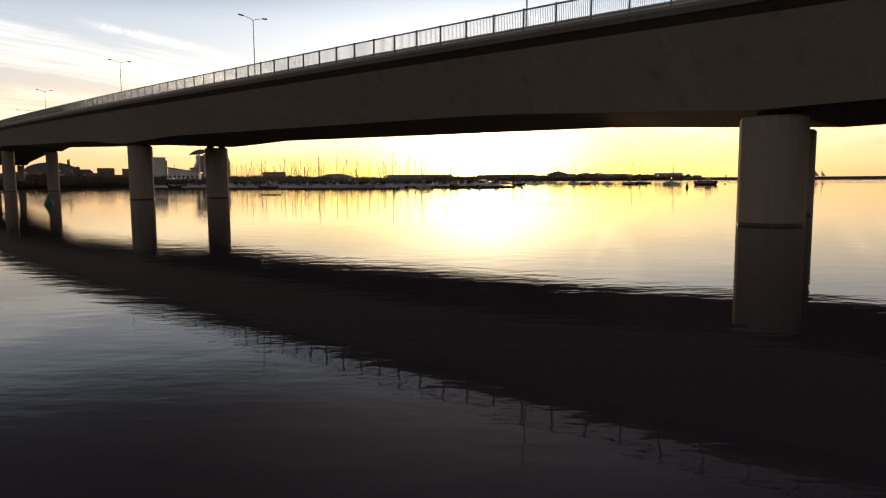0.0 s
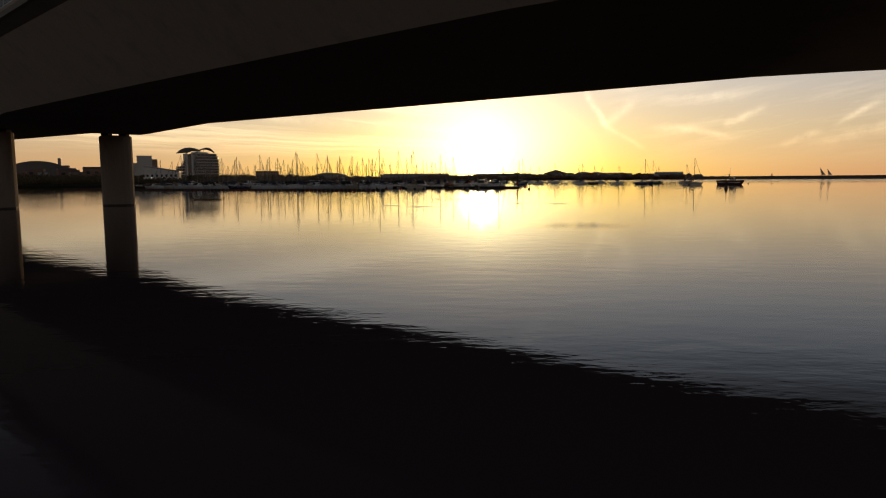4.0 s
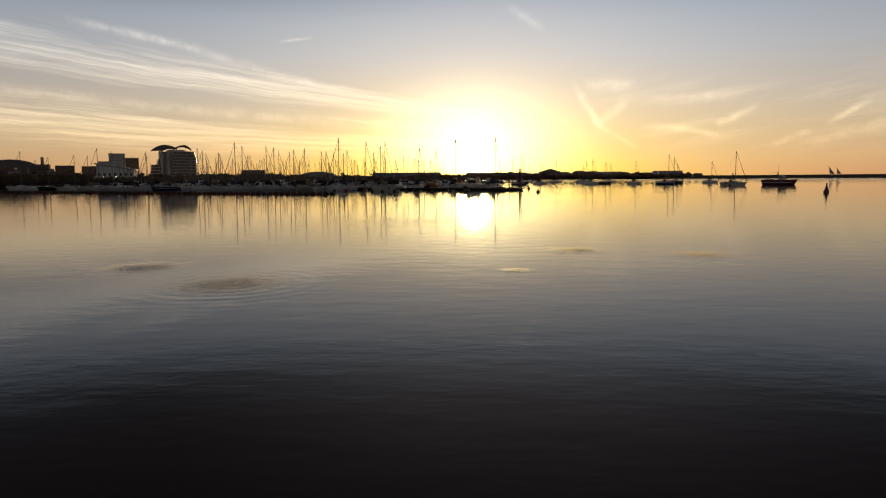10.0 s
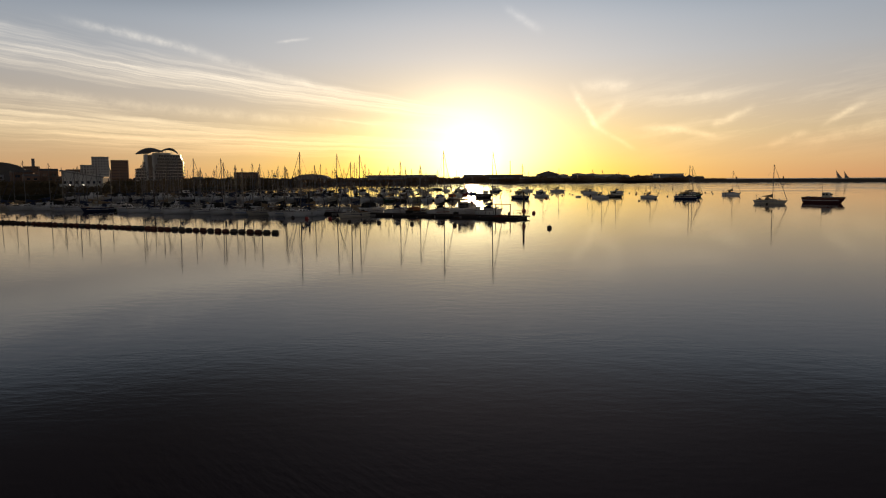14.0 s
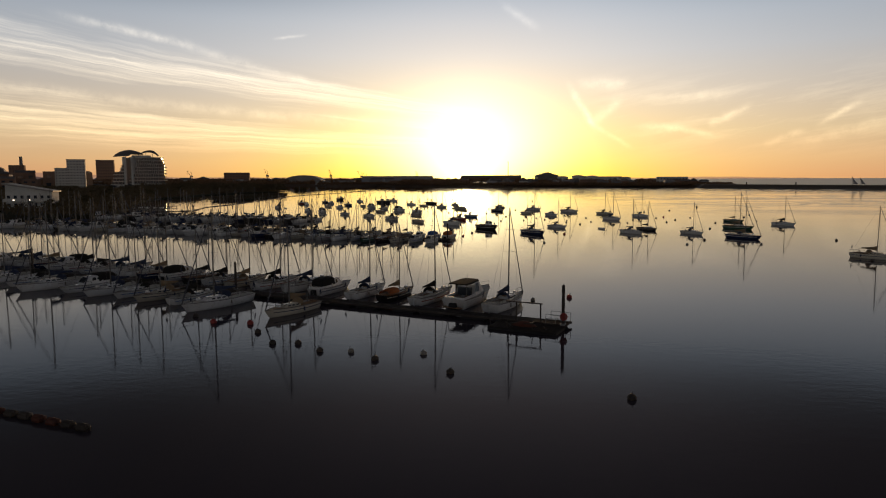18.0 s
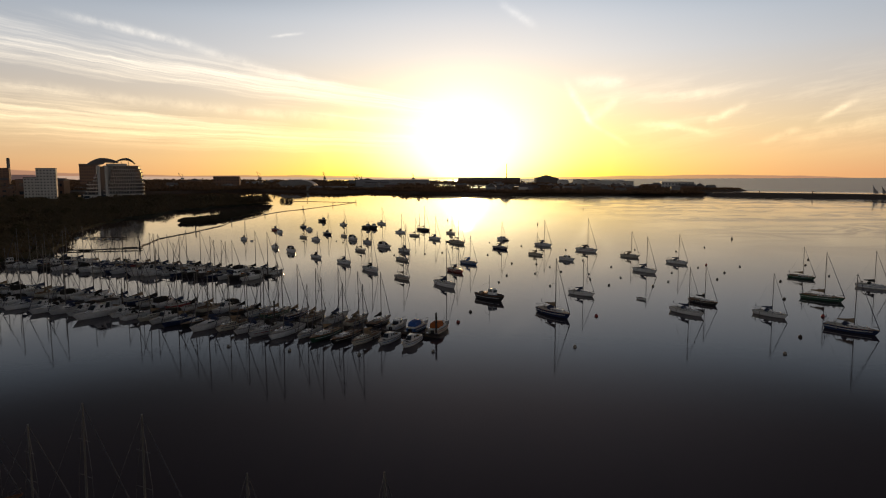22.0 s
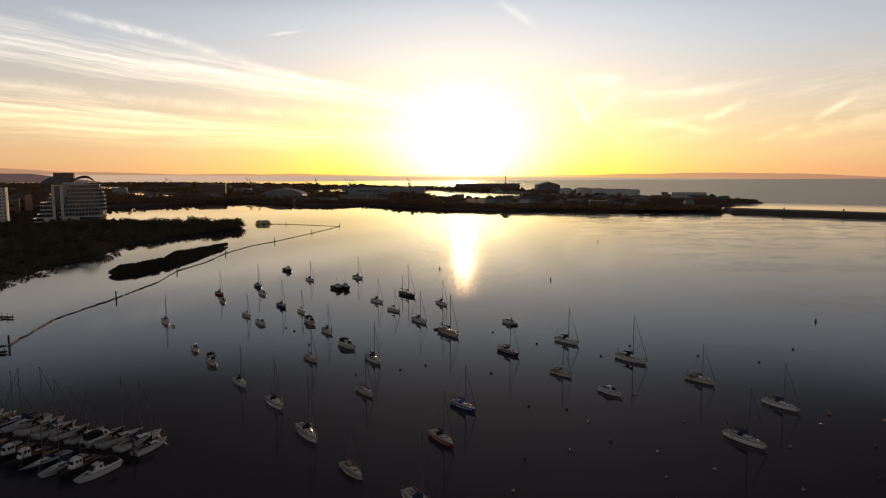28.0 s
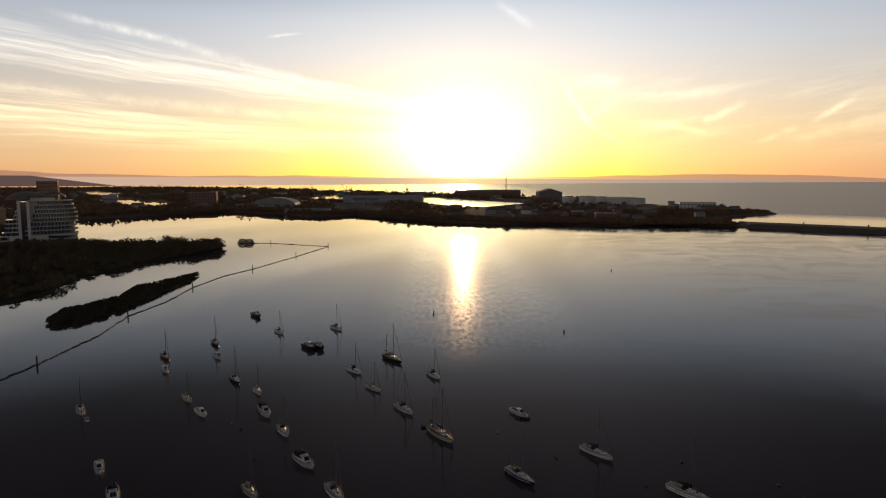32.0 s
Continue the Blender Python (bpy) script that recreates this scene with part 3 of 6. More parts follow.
def street_lamp():
    lamp = thing("street_lamp", "tall slim steel street lamp with two arms on the bridge", "street lamp", "lamps along the bridge")
    Shape().tube((0, 0, 0), (0, 0, 0.9), 0.12, n=8).tube((0, 0, 0.9), (0, 0, 11.9), 0.09, 0.05, n=8).out("pole", GALV, lamp)
    for e in (-1, 1):
        Shape().path([(0, 0, 11.8), (e * 0.5, 0, 12.05), (e * 1.5, 0, 12.25)], 0.035).out("arm", GALV, lamp)
        h = Shape().loft([[(e * 1.4, -0.1, 12.2), (e * 1.4, 0.1, 12.2), (e * 1.4, 0.07, 12.32), (e * 1.4, -0.07, 12.32)],
                          [(e * 2.15, -0.13, 12.28), (e * 2.15, 0.13, 12.28), (e * 2.15, 0.06, 12.42), (e * 2.15, -0.06, 12.42)]]).out("lantern", STEEL, lamp)
        Shape().box(min(e * 1.55, e * 2.05), max(e * 1.55, e * 2.05), -0.09, 0.09, 12.2, 12.235).out("lamp_glass", LENS, h)
    return lamp


LAMPS = (24, 72.5, 130.5, 215, 290)
first = street_lamp()
for s in LAMPS:
    p = on_bridge(s, 8.3, deck_top(s) + 0.004)
    q = on_bridge(s, 9.3)
    m = Matrix.Translation(p) @ Matrix.Rotation(math.atan2(q.y - p.y, q.x - p.x), 4, "Z")
    if s == LAMPS[0]:
        first.matrix_basis = m
    else:
        copy_thing(first, m)


# ---- boats ----
LEAN = False  # the plainer build of the boats that lie far off
def hull_rings(L, B, F, stern=0.72, rake=0.09, n=13, full=2.2, flare=0.0):
    """Cross-sections from stern to bow; each runs from one gunwale under the keel to the other. The bow points to +x."""
    rings = []
    for i in range(n):
        t = i / (n - 1)
        hb = B / 2 * (stern + (1 - stern) * math.sin(min(t / 0.42, 1) * math.pi / 2)) if t < 0.42 else B / 2 * max(0.015, 1 - ((t - 0.42) / 0.58) ** full)
        sheer = F * (1 + 0.10 * (1 - t) ** 2 + 0.34 * max(0, t - 0.35) ** 1.6)
        depth = 0.42 * (0.35 + 0.65 * math.sin(math.pi * min(1, 0.18 + t * 0.9)))
        ring = []
        for w, h in ((1.0, 1.0), (0.985 - flare, 0.62), (0.93 - flare * 1.6, 0.18), (0.74, -0.12), (0.40, -0.8), (0.0, -1.0)):
            z = sheer * h if h > 0 else depth * h
            x = (t - 0.5) * L + (rake * L * (h if h > 0 else h * 0.5) * max(0, t - 0.6) / 0.4 if t > 0.6 else 0) - (0.035 * L * (1 - h) * (1 - t / 0.1) * -1 if t < 0.1 else 0)
            ring.append((x, hb * w, z))
        rings.append(ring + [(x, -y, z) for x, y, z in reversed(ring[:-1])])
    return rings


def hull_parts(boat, L, B, F, mat, deck_mat, stripe_mat=None, **kw):
    rings = hull_rings(L, B, F, **kw)
    hull = Shape().loft(rings, closed=False, caps=True).out("hull", mat, boat, smooth=True)
    edge = [[(r[0][0], r[0][1] * 0.985, r[0][2] - 0.035), (r[0][0], 0, r[0][2] + 0.035 * B / 2 - 0.02), (r[-1][0], r[-1][1] * 0.985, r[-1][2] - 0.035)] for r in rings]
    Shape().loft(edge, closed=False, caps=False).out("deck", deck_mat, boat)
    if LEAN:
        return rings
    for side in (0, -1):
        Shape().loft([[(r[side][0], r[side][1] - 0.04, r[side][2] - 0.02), (r[side][0], r[side][1] + 0.03, r[side][2] - 0.02), (r[side][0], r[side][1] + 0.03, r[side][2] + 0.05),
                       (r[side][0], r[side][1] - 0.04, r[side][2] + 0.05)] for r in rings]).out("toe_rail", ALLOY if mat in (GEL_WHITE, GEL_CREAM) else VARNISH, hull)
    if stripe_mat:
        for k, nm in ((1, 1), (len(rings[0]) - 2, -1)):
            band = [[(r[k][0], r[k][1] + 0.012 * nm, r[k][2] + F * 0.06), (r[k][0], r[k][1] + 0.012 * nm, r[k][2] - F * 0.06)] for r in rings[:-1]]
            Shape().loft(band, closed=False, caps=False).out("stripe", stripe_mat, hull)
    return rings


def half_beam(rings, x):
    """Half-beam and height of the gunwale at x."""
    for a, b in zip(rings, rings[1:]):
        if a[0][0] <= x <= b[0][0]:
            f = (x - a[0][0]) / (b[0][0] - a[0][0])
            return a[0][1] + (b[0][1] - a[0][1]) * f, a[0][2] + (b[0][2] - a[0][2]) * f
    return rings[-1][0][1], rings[-1][0][2]


def house(x0, x1, w0, w1, z0, z1, rings, slope0=0.25, slope1=0.7, top=0.82):
    """A cabin block from x0 (aft) to x1 (fore), sloped at both ends, sitting on the deck."""
    secs = []
    for x, k in ((x0, 0.0), (x0 + slope0 * (z1 - z0), 1.0), ((x0 + x1) / 2, 1.04), (x1 - slope1, 0.92), (x1, 0.0)):
        f = (x - x0) / (x1 - x0)
        w = w0 + (w1 - w0) * f
        zt = z0 + (z1 - z0) * k
        zt = max(zt, z0 + 0.03)
        ww = w * (1 - (1 - top) * k)
        secs.append([(x, w / 2, z0), (x, ww / 2, zt - 0.06 * k), (x, ww / 2 * 0.8, zt), (x, -ww / 2 * 0.8, zt), (x, -ww / 2, zt - 0.06 * k), (x, -w / 2, z0)])
    return Shape().loft(secs)


def sailing_boat(L, hull_mat, deck_mat, stripe, cover, label, mizzen=False, hood=None, mast_k=1.16, tarp=None):
    boat = thing("sailing_boat", label, "sailing boat")
    B, F = 0.31 * L, 0.085 * L + 0.12
    rings = hull_parts(boat, L, B, F, hull_mat, deck_mat, stripe)
    _, zd = half_beam(rings, 0)
    zc = zd + 0.045 * L
    cab = house(-0.06 * L, 0.27 * L, 0.60 * B, 0.32 * B, zd - 0.02, zc, rings).out("coachroof", GEL_WHITE if hull_mat != GEL_CREAM else GEL_CREAM, boat)
    for s in (1, -1):
        for k in range(0 if LEAN else 3):
            x = (0.0 + 0.075 * k) * L
            w = (0.60 + (0.32 - 0.60) * (x / L + 0.06) / 0.33) * B / 2
            Shape().box(x - 0.026 * L, x + 0.026 * L, s * w * 0.955 - 0.02, s * w * 0.955 + 0.02, zd + 0.014 * L, zd + 0.032 * L).out("window", TINT, cab)
    if not LEAN:
        Shape().box(0.17 * L, 0.22 * L, -0.25, 0.25, zc - 0.03, zc + 0.04, 0.1).out("fore_hatch", TINT, cab)
        Shape().box(-0.07 * L, -0.02 * L, -0.3, 0.3, zc - 0.05, zc + 0.05, 0.1).out("companionway_hatch", TEAK, cab)
    # cockpit: raised coaming round a dark sole
    cw, c0, c1 = 0.27 * B, -0.41 * L, -0.07 * L
    co = Shape()
    for s in (1, -1):
        co.box(c0, c1, s * cw - 0.05, s * cw + 0.05, zd - 0.05, zd + 0.22)
    co.box(c0 - 0.05, c0 + 0.05, -cw, cw, zd - 0.05, zd + 0.18)
    co.out("cockpit_coaming", deck_mat, boat)
    Shape().box(c0 + 0.06, c1, -cw + 0.06, cw - 0.06, zd - 0.02, zd + 0.045).out("cockpit_sole", TEAK, boat)
    if LEAN:
        Shape().box(-0.03 * L, 0.17 * L, -0.27 * B, 0.27 * B, zd + 0.014 * L, zd + 0.032 * L, -0.0).out("window_band", TINT, cab)
    for s in (() if LEAN else (1, -1)):
        Shape().box(c0 + 0.1, c1 - 0.1, s * cw * 0.75 - 0.14, s * cw * 0.75 + 0.14, zd, zd + 0.14).out("cockpit_seat", NONSKID, boat)
    if hood:
        secs = []
        for x, k in ((-0.12 * L, 0.9), (-0.07 * L, 1.0), (-0.01 * L, 0.35)):
            secs.append([(x, 0.27 * B * math.cos(a), zd + 0.05 + (zc - zd + 0.55) * k * math.sin(a) ** 0.6) for a in [math.pi * i / 8 for i in range(9)]])
        Shape().loft(secs, closed=False, caps=False).out("spray_hood", hood, boat)
    if tarp:
        secs = []
        for x, k in ((-0.40 * L, 0.75), (-0.25 * L, 1.0), (-0.06 * L, 0.9)):
            secs.append([(x, 0.33 * B * math.cos(a), zd + 0.1 + 0.75 * k * math.sin(a)) for a in [math.pi * i / 6 for i in range(7)]])
        Shape().loft(secs, closed=False, caps=False).out("cockpit_tent", tarp, boat)
    H = mast_k * L
    mx = 0.09 * L

    def rig(x, h, boom, prefix=""):
        Shape().tube((x, 0, zd), (x, 0, zd + h), 0.0085 * L + 0.02, 0.006 * L + 0.015, n=8).out("mast", ALLOY, boat, "bare alloy mast")
        bz = zc + 0.65
        Shape().tube((x - 0.05, 0, bz), (x - boom, 0, bz + 0.06), 0.06, n=6).out("boom", ALLOY, boat)
        secs = []
        for k in range(7):
            f = k / 6
            r = 0.17 + 0.17 * (1 - f) ** 2.5 + 0.02 * math.sin(5 * f)
            secs.append([(x - 0.08 - (boom - 0.2) * f, r * 0.6 * math.cos(a), bz + 0.06 + r * 0.55 + r * (1.5 - 0.6 * f) * math.sin(a)) for a in [2 * math.pi * i / 7 for i in range(7)]])
        Shape().loft(secs).out("sail_cover", cover, boat, "stowed mainsail under a cover")
        for hh in ((0.52, 0.76) if h > 10 else (0.6,)):
            Shape().tube((x, -0.095 * L * (1.15 - hh * 0.5), zd + h * hh), (x, 0.095 * L * (1.15 - hh * 0.5), zd + h * hh), 0.025, n=4).out("spreader", ALLOY, boat)
        for s in (() if LEAN else (1, -1)):
            w = 0.095 * L * 0.86
            Shape().path([(x - 0.1, s * B * 0.44, zd), (x, s * w, zd + h * 0.55), (x, 0, zd + h * 0.97)], 0.014, n=3).out("shroud", WIRE, boat)

    rig(mx, H, 0.36 * L)
    bow, stern_x = rings[-1][0], rings[0][0][0]
    Shape().tube((bow[0] - 0.15, 0, bow[2]), (mx + 0.1, 0, zd + H * 0.97), 0.085, 0.04, n=6).out("furled_jib", SAIL, boat, "foresail rolled round the forestay")
    Shape().tube((stern_x + 0.1, 0, rings[0][0][2]), (mx, 0, zd + H), 0.013, n=3).out("backstay", WIRE, boat)
    if mizzen:
        rig(-0.36 * L, H * 0.62, 0.17 * L)
    # rails at both ends
    zb = bow[2]
    Shape().path([(bow[0] - 0.14 * L, 0.13 * B, zb + 0.55), (bow[0] - 0.01 * L, 0, zb + 0.62), (bow[0] - 0.14 * L, -0.13 * B, zb + 0.55)], 0.022, 4).path(
        [(bow[0] - 0.14 * L, 0.13 * B, zb - 0.05), (bow[0] - 0.14 * L, 0.13 * B, zb + 0.55)], 0.022, 4).path(
        [(bow[0] - 0.14 * L, -0.13 * B, zb - 0.05), (bow[0] - 0.14 * L, -0.13 * B, zb + 0.55)], 0.022, 4).out("pulpit", ALLOY, boat)
    zs = rings[0][0][2]
    ys = rings[0][0][1] * 0.9
    Shape().path([(stern_x + 0.9, ys, zs), (stern_x + 0.9, ys, zs + 0.6), (stern_x + 0.1, ys, zs + 0.6), (stern_x + 0.1, -ys, zs + 0.6), (stern_x + 0.9, -ys, zs + 0.6),
                  (stern_x + 0.9, -ys, zs)], 0.022, 4).out("pushpit", ALLOY, boat)
    for s in (() if LEAN else (1, -1)):
        g = Shape()
        pts = []
        for x in (-0.38, -0.22, -0.06, 0.10, 0.26):
            hb, z = half_beam(rings, x * L)
            g.tube((x * L, s * hb * 0.95, z - 0.03), (x * L, s * hb * 0.95, z + 0.58), 0.014, n=4)
            pts.append((x * L, s * hb * 0.95, z + 0.56))
        g.path(pts, 0.009, 3)
        g.out("guard_rail", ALLOY, boat)
    if not LEAN:
        Shape().box(stern_x - 0.10, stern_x + 0.04, -0.03, 0.03, -0.4, zs * 0.8).out("rudder", hull_mat, boat)
        for s, x in ((1, -0.05), (-1, -0.2)):
            hb, z = half_beam(rings, x * L)
            Shape().tube((x * L, s * (hb + 0.11), z - 0.62), (x * L, s * (hb + 0.11), z - 0.12), 0.11, 0.09, n=8).tube((x * L, s * (hb + 0.11), z - 0.12), (x * L, s * hb * 0.95, z + 0.5), 0.012, n=3).out("fender", BUOY_WHITE if L > 9 else CANVAS_BLUE, boat)
        Shape().tube((c0 + 0.32 * (c1 - c0), 0, zd), (c0 + 0.32 * (c1 - c0), 0, zd + 0.75), 0.08, 0.06, n=6).loft([[(c0 + 0.30 * (c1 - c0) + 0.025 * q, 0.36 * math.cos(a), zd + 0.75 + 0.36 * math.sin(a)) for a in [i * math.pi / 7 for i in range(14)]] for q in (-1, 1)], caps=False).out("steering_wheel", ALLOY, boat)
        Shape().box(0.30 * L, 0.36 * L, -0.30, 0.30, zd + 0.03 * L, zd + 0.03 * L + 0.24, 0.2).out("life_raft", GEL_WHITE, boat)
        Shape().tube((stern_x + 0.15, ys * 0.7, zs + 0.5), (stern_x - 0.15, ys * 0.7, zs + 1.7), 0.018, n=4).add([(stern_x - 0.02, ys * 0.7, zs + 1.2), (stern_x - 0.14, ys * 0.7, zs + 1.65), (stern_x - 0.30, ys * 0.7 + 0.1, zs + 1.0), (stern_x - 0.20, ys * 0.7 + 0.06, zs + 0.7)], [(0, 1, 2, 3)]).out("flag_staff", CANVAS_BLUE, boat)
    return boat


def motor_cruiser(L, hull_mat, label, canopy=None, fly=False, stripe=None, saloon=False):
    boat = thing("motor_cruiser", label, "motor boat")
    B, F = 0.34 * L, 0.10 * L + 0.10
    rings = hull_parts(boat, L, B, F, hull_mat, NONSKID, stripe, stern=0.88, rake=0.13, full=2.6, flare=0.03)
    _, zd = half_beam(rings, 0)
    h = 0.105 * L + 0.25
    cab = house(-0.14 * L, 0.24 * L, 0.80 * B, 0.52 * B, zd - 0.03, zd + h, rings, 0.1, 0.13 * L, 0.80).out("cabin", GEL_WHITE, boat)
    for s in (1, -1):
        for x0, x1 in ((-0.12, -0.02), (-0.01, 0.07)):
            w0 = (0.80 - 0.28 * (x0 + 0.14) / 0.38) * B / 2 * 0.885
            w1 = (0.80 - 0.28 * (x1 + 0.14) / 0.38) * B / 2 * 0.885
            z0, z1 = zd + h * 0.36, zd + h * 0.86
            k = 0.93
            Shape().add([(x0 * L, s * w0 * 1.035, z0), (x1 * L, s * w1 * 1.035, z0), (x1 * L - 0.02 * L, s * w1 * k * 1.05, z1), (x0 * L + 0.01 * L, s * w0 * k * 1.05, z1),
                         (x0 * L, s * w0 * 0.9, z0), (x1 * L, s * w1 * 0.9, z0), (x1 * L - 0.02 * L, s * w1 * 0.85, z1), (x0 * L + 0.01 * L, s * w0 * 0.85, z1)],
                        [(0, 1, 2, 3), (7, 6, 5, 4), (0, 4, 5, 1), (1, 5, 6, 2), (2, 6, 7, 3), (3, 7, 4, 0)]).out("side_window", TINT, cab)
    wx0, wx1 = 0.24 * L - 0.105 * L, 0.24 * L - 0.03 * L
    for a, b in ((-0.9, -0.04), (0.04, 0.9)):
        p = [(wx0, a * 0.20 * B, zd + h * 0.90), (wx0, b * 0.20 * B, zd + h * 0.90), (wx1, b * 0.23 * B, zd + h * 0.36), (wx1, a * 0.23 * B, zd + h * 0.36)]
        Shape().add([(x + 0.05, y, z + 0.05) for x, y, z in p] + [(x, y, z - 0.1) for x, y, z in p],
                    [(0, 1, 2, 3), (7, 6, 5, 4), (0, 4, 5, 1), (1, 5, 6, 2), (2, 6, 7, 3), (3, 7, 4, 0)]).out("windscreen", TINT, cab)
    Shape().box(0.27 * L, 0.33 * L, -0.28, 0.28, half_beam(rings, 0.3 * L)[1], half_beam(rings, 0.3 * L)[1] + 0.07, 0.1).out("fore_hatch", TINT, boat)
    cw = 0.36 * B
    Shape().box(-0.47 * L, -0.15 * L, -cw, cw, zd - 0.04, zd + 0.05).out("cockpit_sole", TEAK, boat)
    co = Shape()
    for s in (1, -1):
        co.box(-0.48 * L, -0.14 * L, s * cw - 0.05, s * cw + 0.06, zd - 0.06, zd + 0.34)
    co.box(-0.49 * L, -0.47 * L, -cw, cw, zd - 0.06, zd + 0.34)
    co.out("cockpit_coaming", GEL_WHITE, boat)
    Shape().box(-0.455 * L, -0.405 * L, -cw * 0.85, cw * 0.85, zd + 0.05, zd + 0.28, 0.05).out("stern_bench", CANVAS_TAN, boat)
    Shape().box(-0.19 * L, -0.145 * L, -cw * 0.7, cw * 0.7, zd + 0.05, zd + h * 0.8).out("cabin_door", TINT, boat)
    if saloon:
        w = 0.37 * B
        z0, z1 = zd + 0.32, zd + h + 0.42
        Shape().loft([[(x, w * k, z1), (x, w * 0.86 * k, z1 + 0.16), (x, -w * 0.86 * k, z1 + 0.16), (x, -w * k, z1)]
                      for x, k in ((-0.40 * L, 0.9), (-0.37 * L, 1.0), (-0.02 * L, 0.98), (0.05 * L, 0.72))]).out("canopy", canopy, boat, "taut black canvas roof over the saloon")
        for e in (1, -1):
            Shape().loft([[(x, e * w * 1.02, z0), (x, e * w * 1.02, za), (x, e * (w * 1.02 - 0.06), za), (x, e * (w * 1.02 - 0.06), z0)]
                          for x, za in ((-0.16 * L, z1), (-0.05 * L, z1), (0.06 * L, z0 + 0.25))]).out("saloon_side", GEL_WHITE, boat)
            Shape().add([(-0.145 * L, e * (w * 1.02 + 0.015), z0 + 0.22), (-0.02 * L, e * (w * 1.02 + 0.015), z0 + 0.22), (-0.055 * L, e * (w * 1.02 + 0.015), z1 - 0.12), (-0.145 * L, e * (w * 1.02 + 0.015), z1 - 0.12),
                         (-0.145 * L, e * (w * 1.02 - 0.07), z0 + 0.22), (-0.02 * L, e * (w * 1.02 - 0.07), z0 + 0.22), (-0.055 * L, e * (w * 1.02 - 0.07), z1 - 0.12), (-0.145 * L, e * (w * 1.02 - 0.07), z1 - 0.12)],
                        [(0, 1, 2, 3), (7, 6, 5, 4), (0, 4, 5, 1), (1, 5, 6, 2), (2, 6, 7, 3), (3, 7, 4, 0)]).out("saloon_window", TINT, boat)
            Shape().tube((-0.39 * L, e * w * 0.95, z0), (-0.385 * L, e * w * 0.92, z1), 0.035, n=6).out("canopy_post", ALLOY, boat)
        Shape().box(-0.565 * L, -0.495 * L, -0.36 * B, 0.36 * B, 0.30, 0.38).out("bathing_platform", TEAK, boat)
    elif canopy:
        secs = []
        for x, k in ((-0.40 * L, 0.80), (-0.36 * L, 0.98), (-0.16 * L, 1.06), (-0.06 * L, 0.98)):
            w = 0.36 * B
            secs.append([(x, w, zd + 0.3), (x, w * 0.96, zd + (h + 0.3) * k * 0.86), (x, w * 0.6, zd + (h + 0.32) * k), (x, -w * 0.6, zd + (h + 0.32) * k),
                         (x, -w * 0.96, zd + (h + 0.3) * k * 0.86), (x, -w, zd + 0.3)])
        Shape().loft(secs).out("canopy", canopy, boat, "canvas cockpit canopy on a frame")
    if fly:
        fb = house(-0.20 * L, 0.06 * L, 0.62 * B, 0.5 * B, zd + h - 0.02, zd + h + 0.55, rings, 0.05, 0.10 * L, 0.92).out("flybridge", GEL_WHITE, boat)
        Shape().box(-0.02 * L, 0.0, -0.2 * B, 0.2 * B, zd + h + 0.5, zd + h + 0.85, 0.1).out("fly_screen", TINT, fb)
        Shape().path([(-0.2 * L, 0.26 * B, zd + h + 0.5), (-0.16 * L, 0.22 * B, zd + h + 1.35), (-0.16 * L, -0.22 * B, zd + h + 1.35), (-0.2 * L, -0.26 * B, zd + h + 0.5)], 0.05).out("radar_arch", GEL_WHITE, boat)
    bow = rings[-1][0]
    for s in (1, -1):
        pts = []
        for x in (0.12, 0.24, 0.36, 0.46):
            hb, z = half_beam(rings, x * L)
            pts.append((x * L, s * hb * 0.92, z + 0.55))
        hb, z = half_beam(rings, 0.12 * L)
        g = Shape().path([(0.10 * L, s * hb * 0.92, z - 0.03)] + pts + [(bow[0] - 0.05, 0, bow[2] + 0.6)], 0.02, 4)
        g.out("bow_rail", ALLOY, boat)
    Shape().tube((-0.1 * L, 0, zd + h), (-0.1 * L, 0, zd + h + 1.5), 0.02, n=4).out("aerial", WIRE, boat)
    Shape().box(-0.55 * L, -0.495 * L, -0.14 * B, 0.14 * B, 0.1, 0.9, 0.15).out("outboard_engine", RUBBER, boat)
    return boat


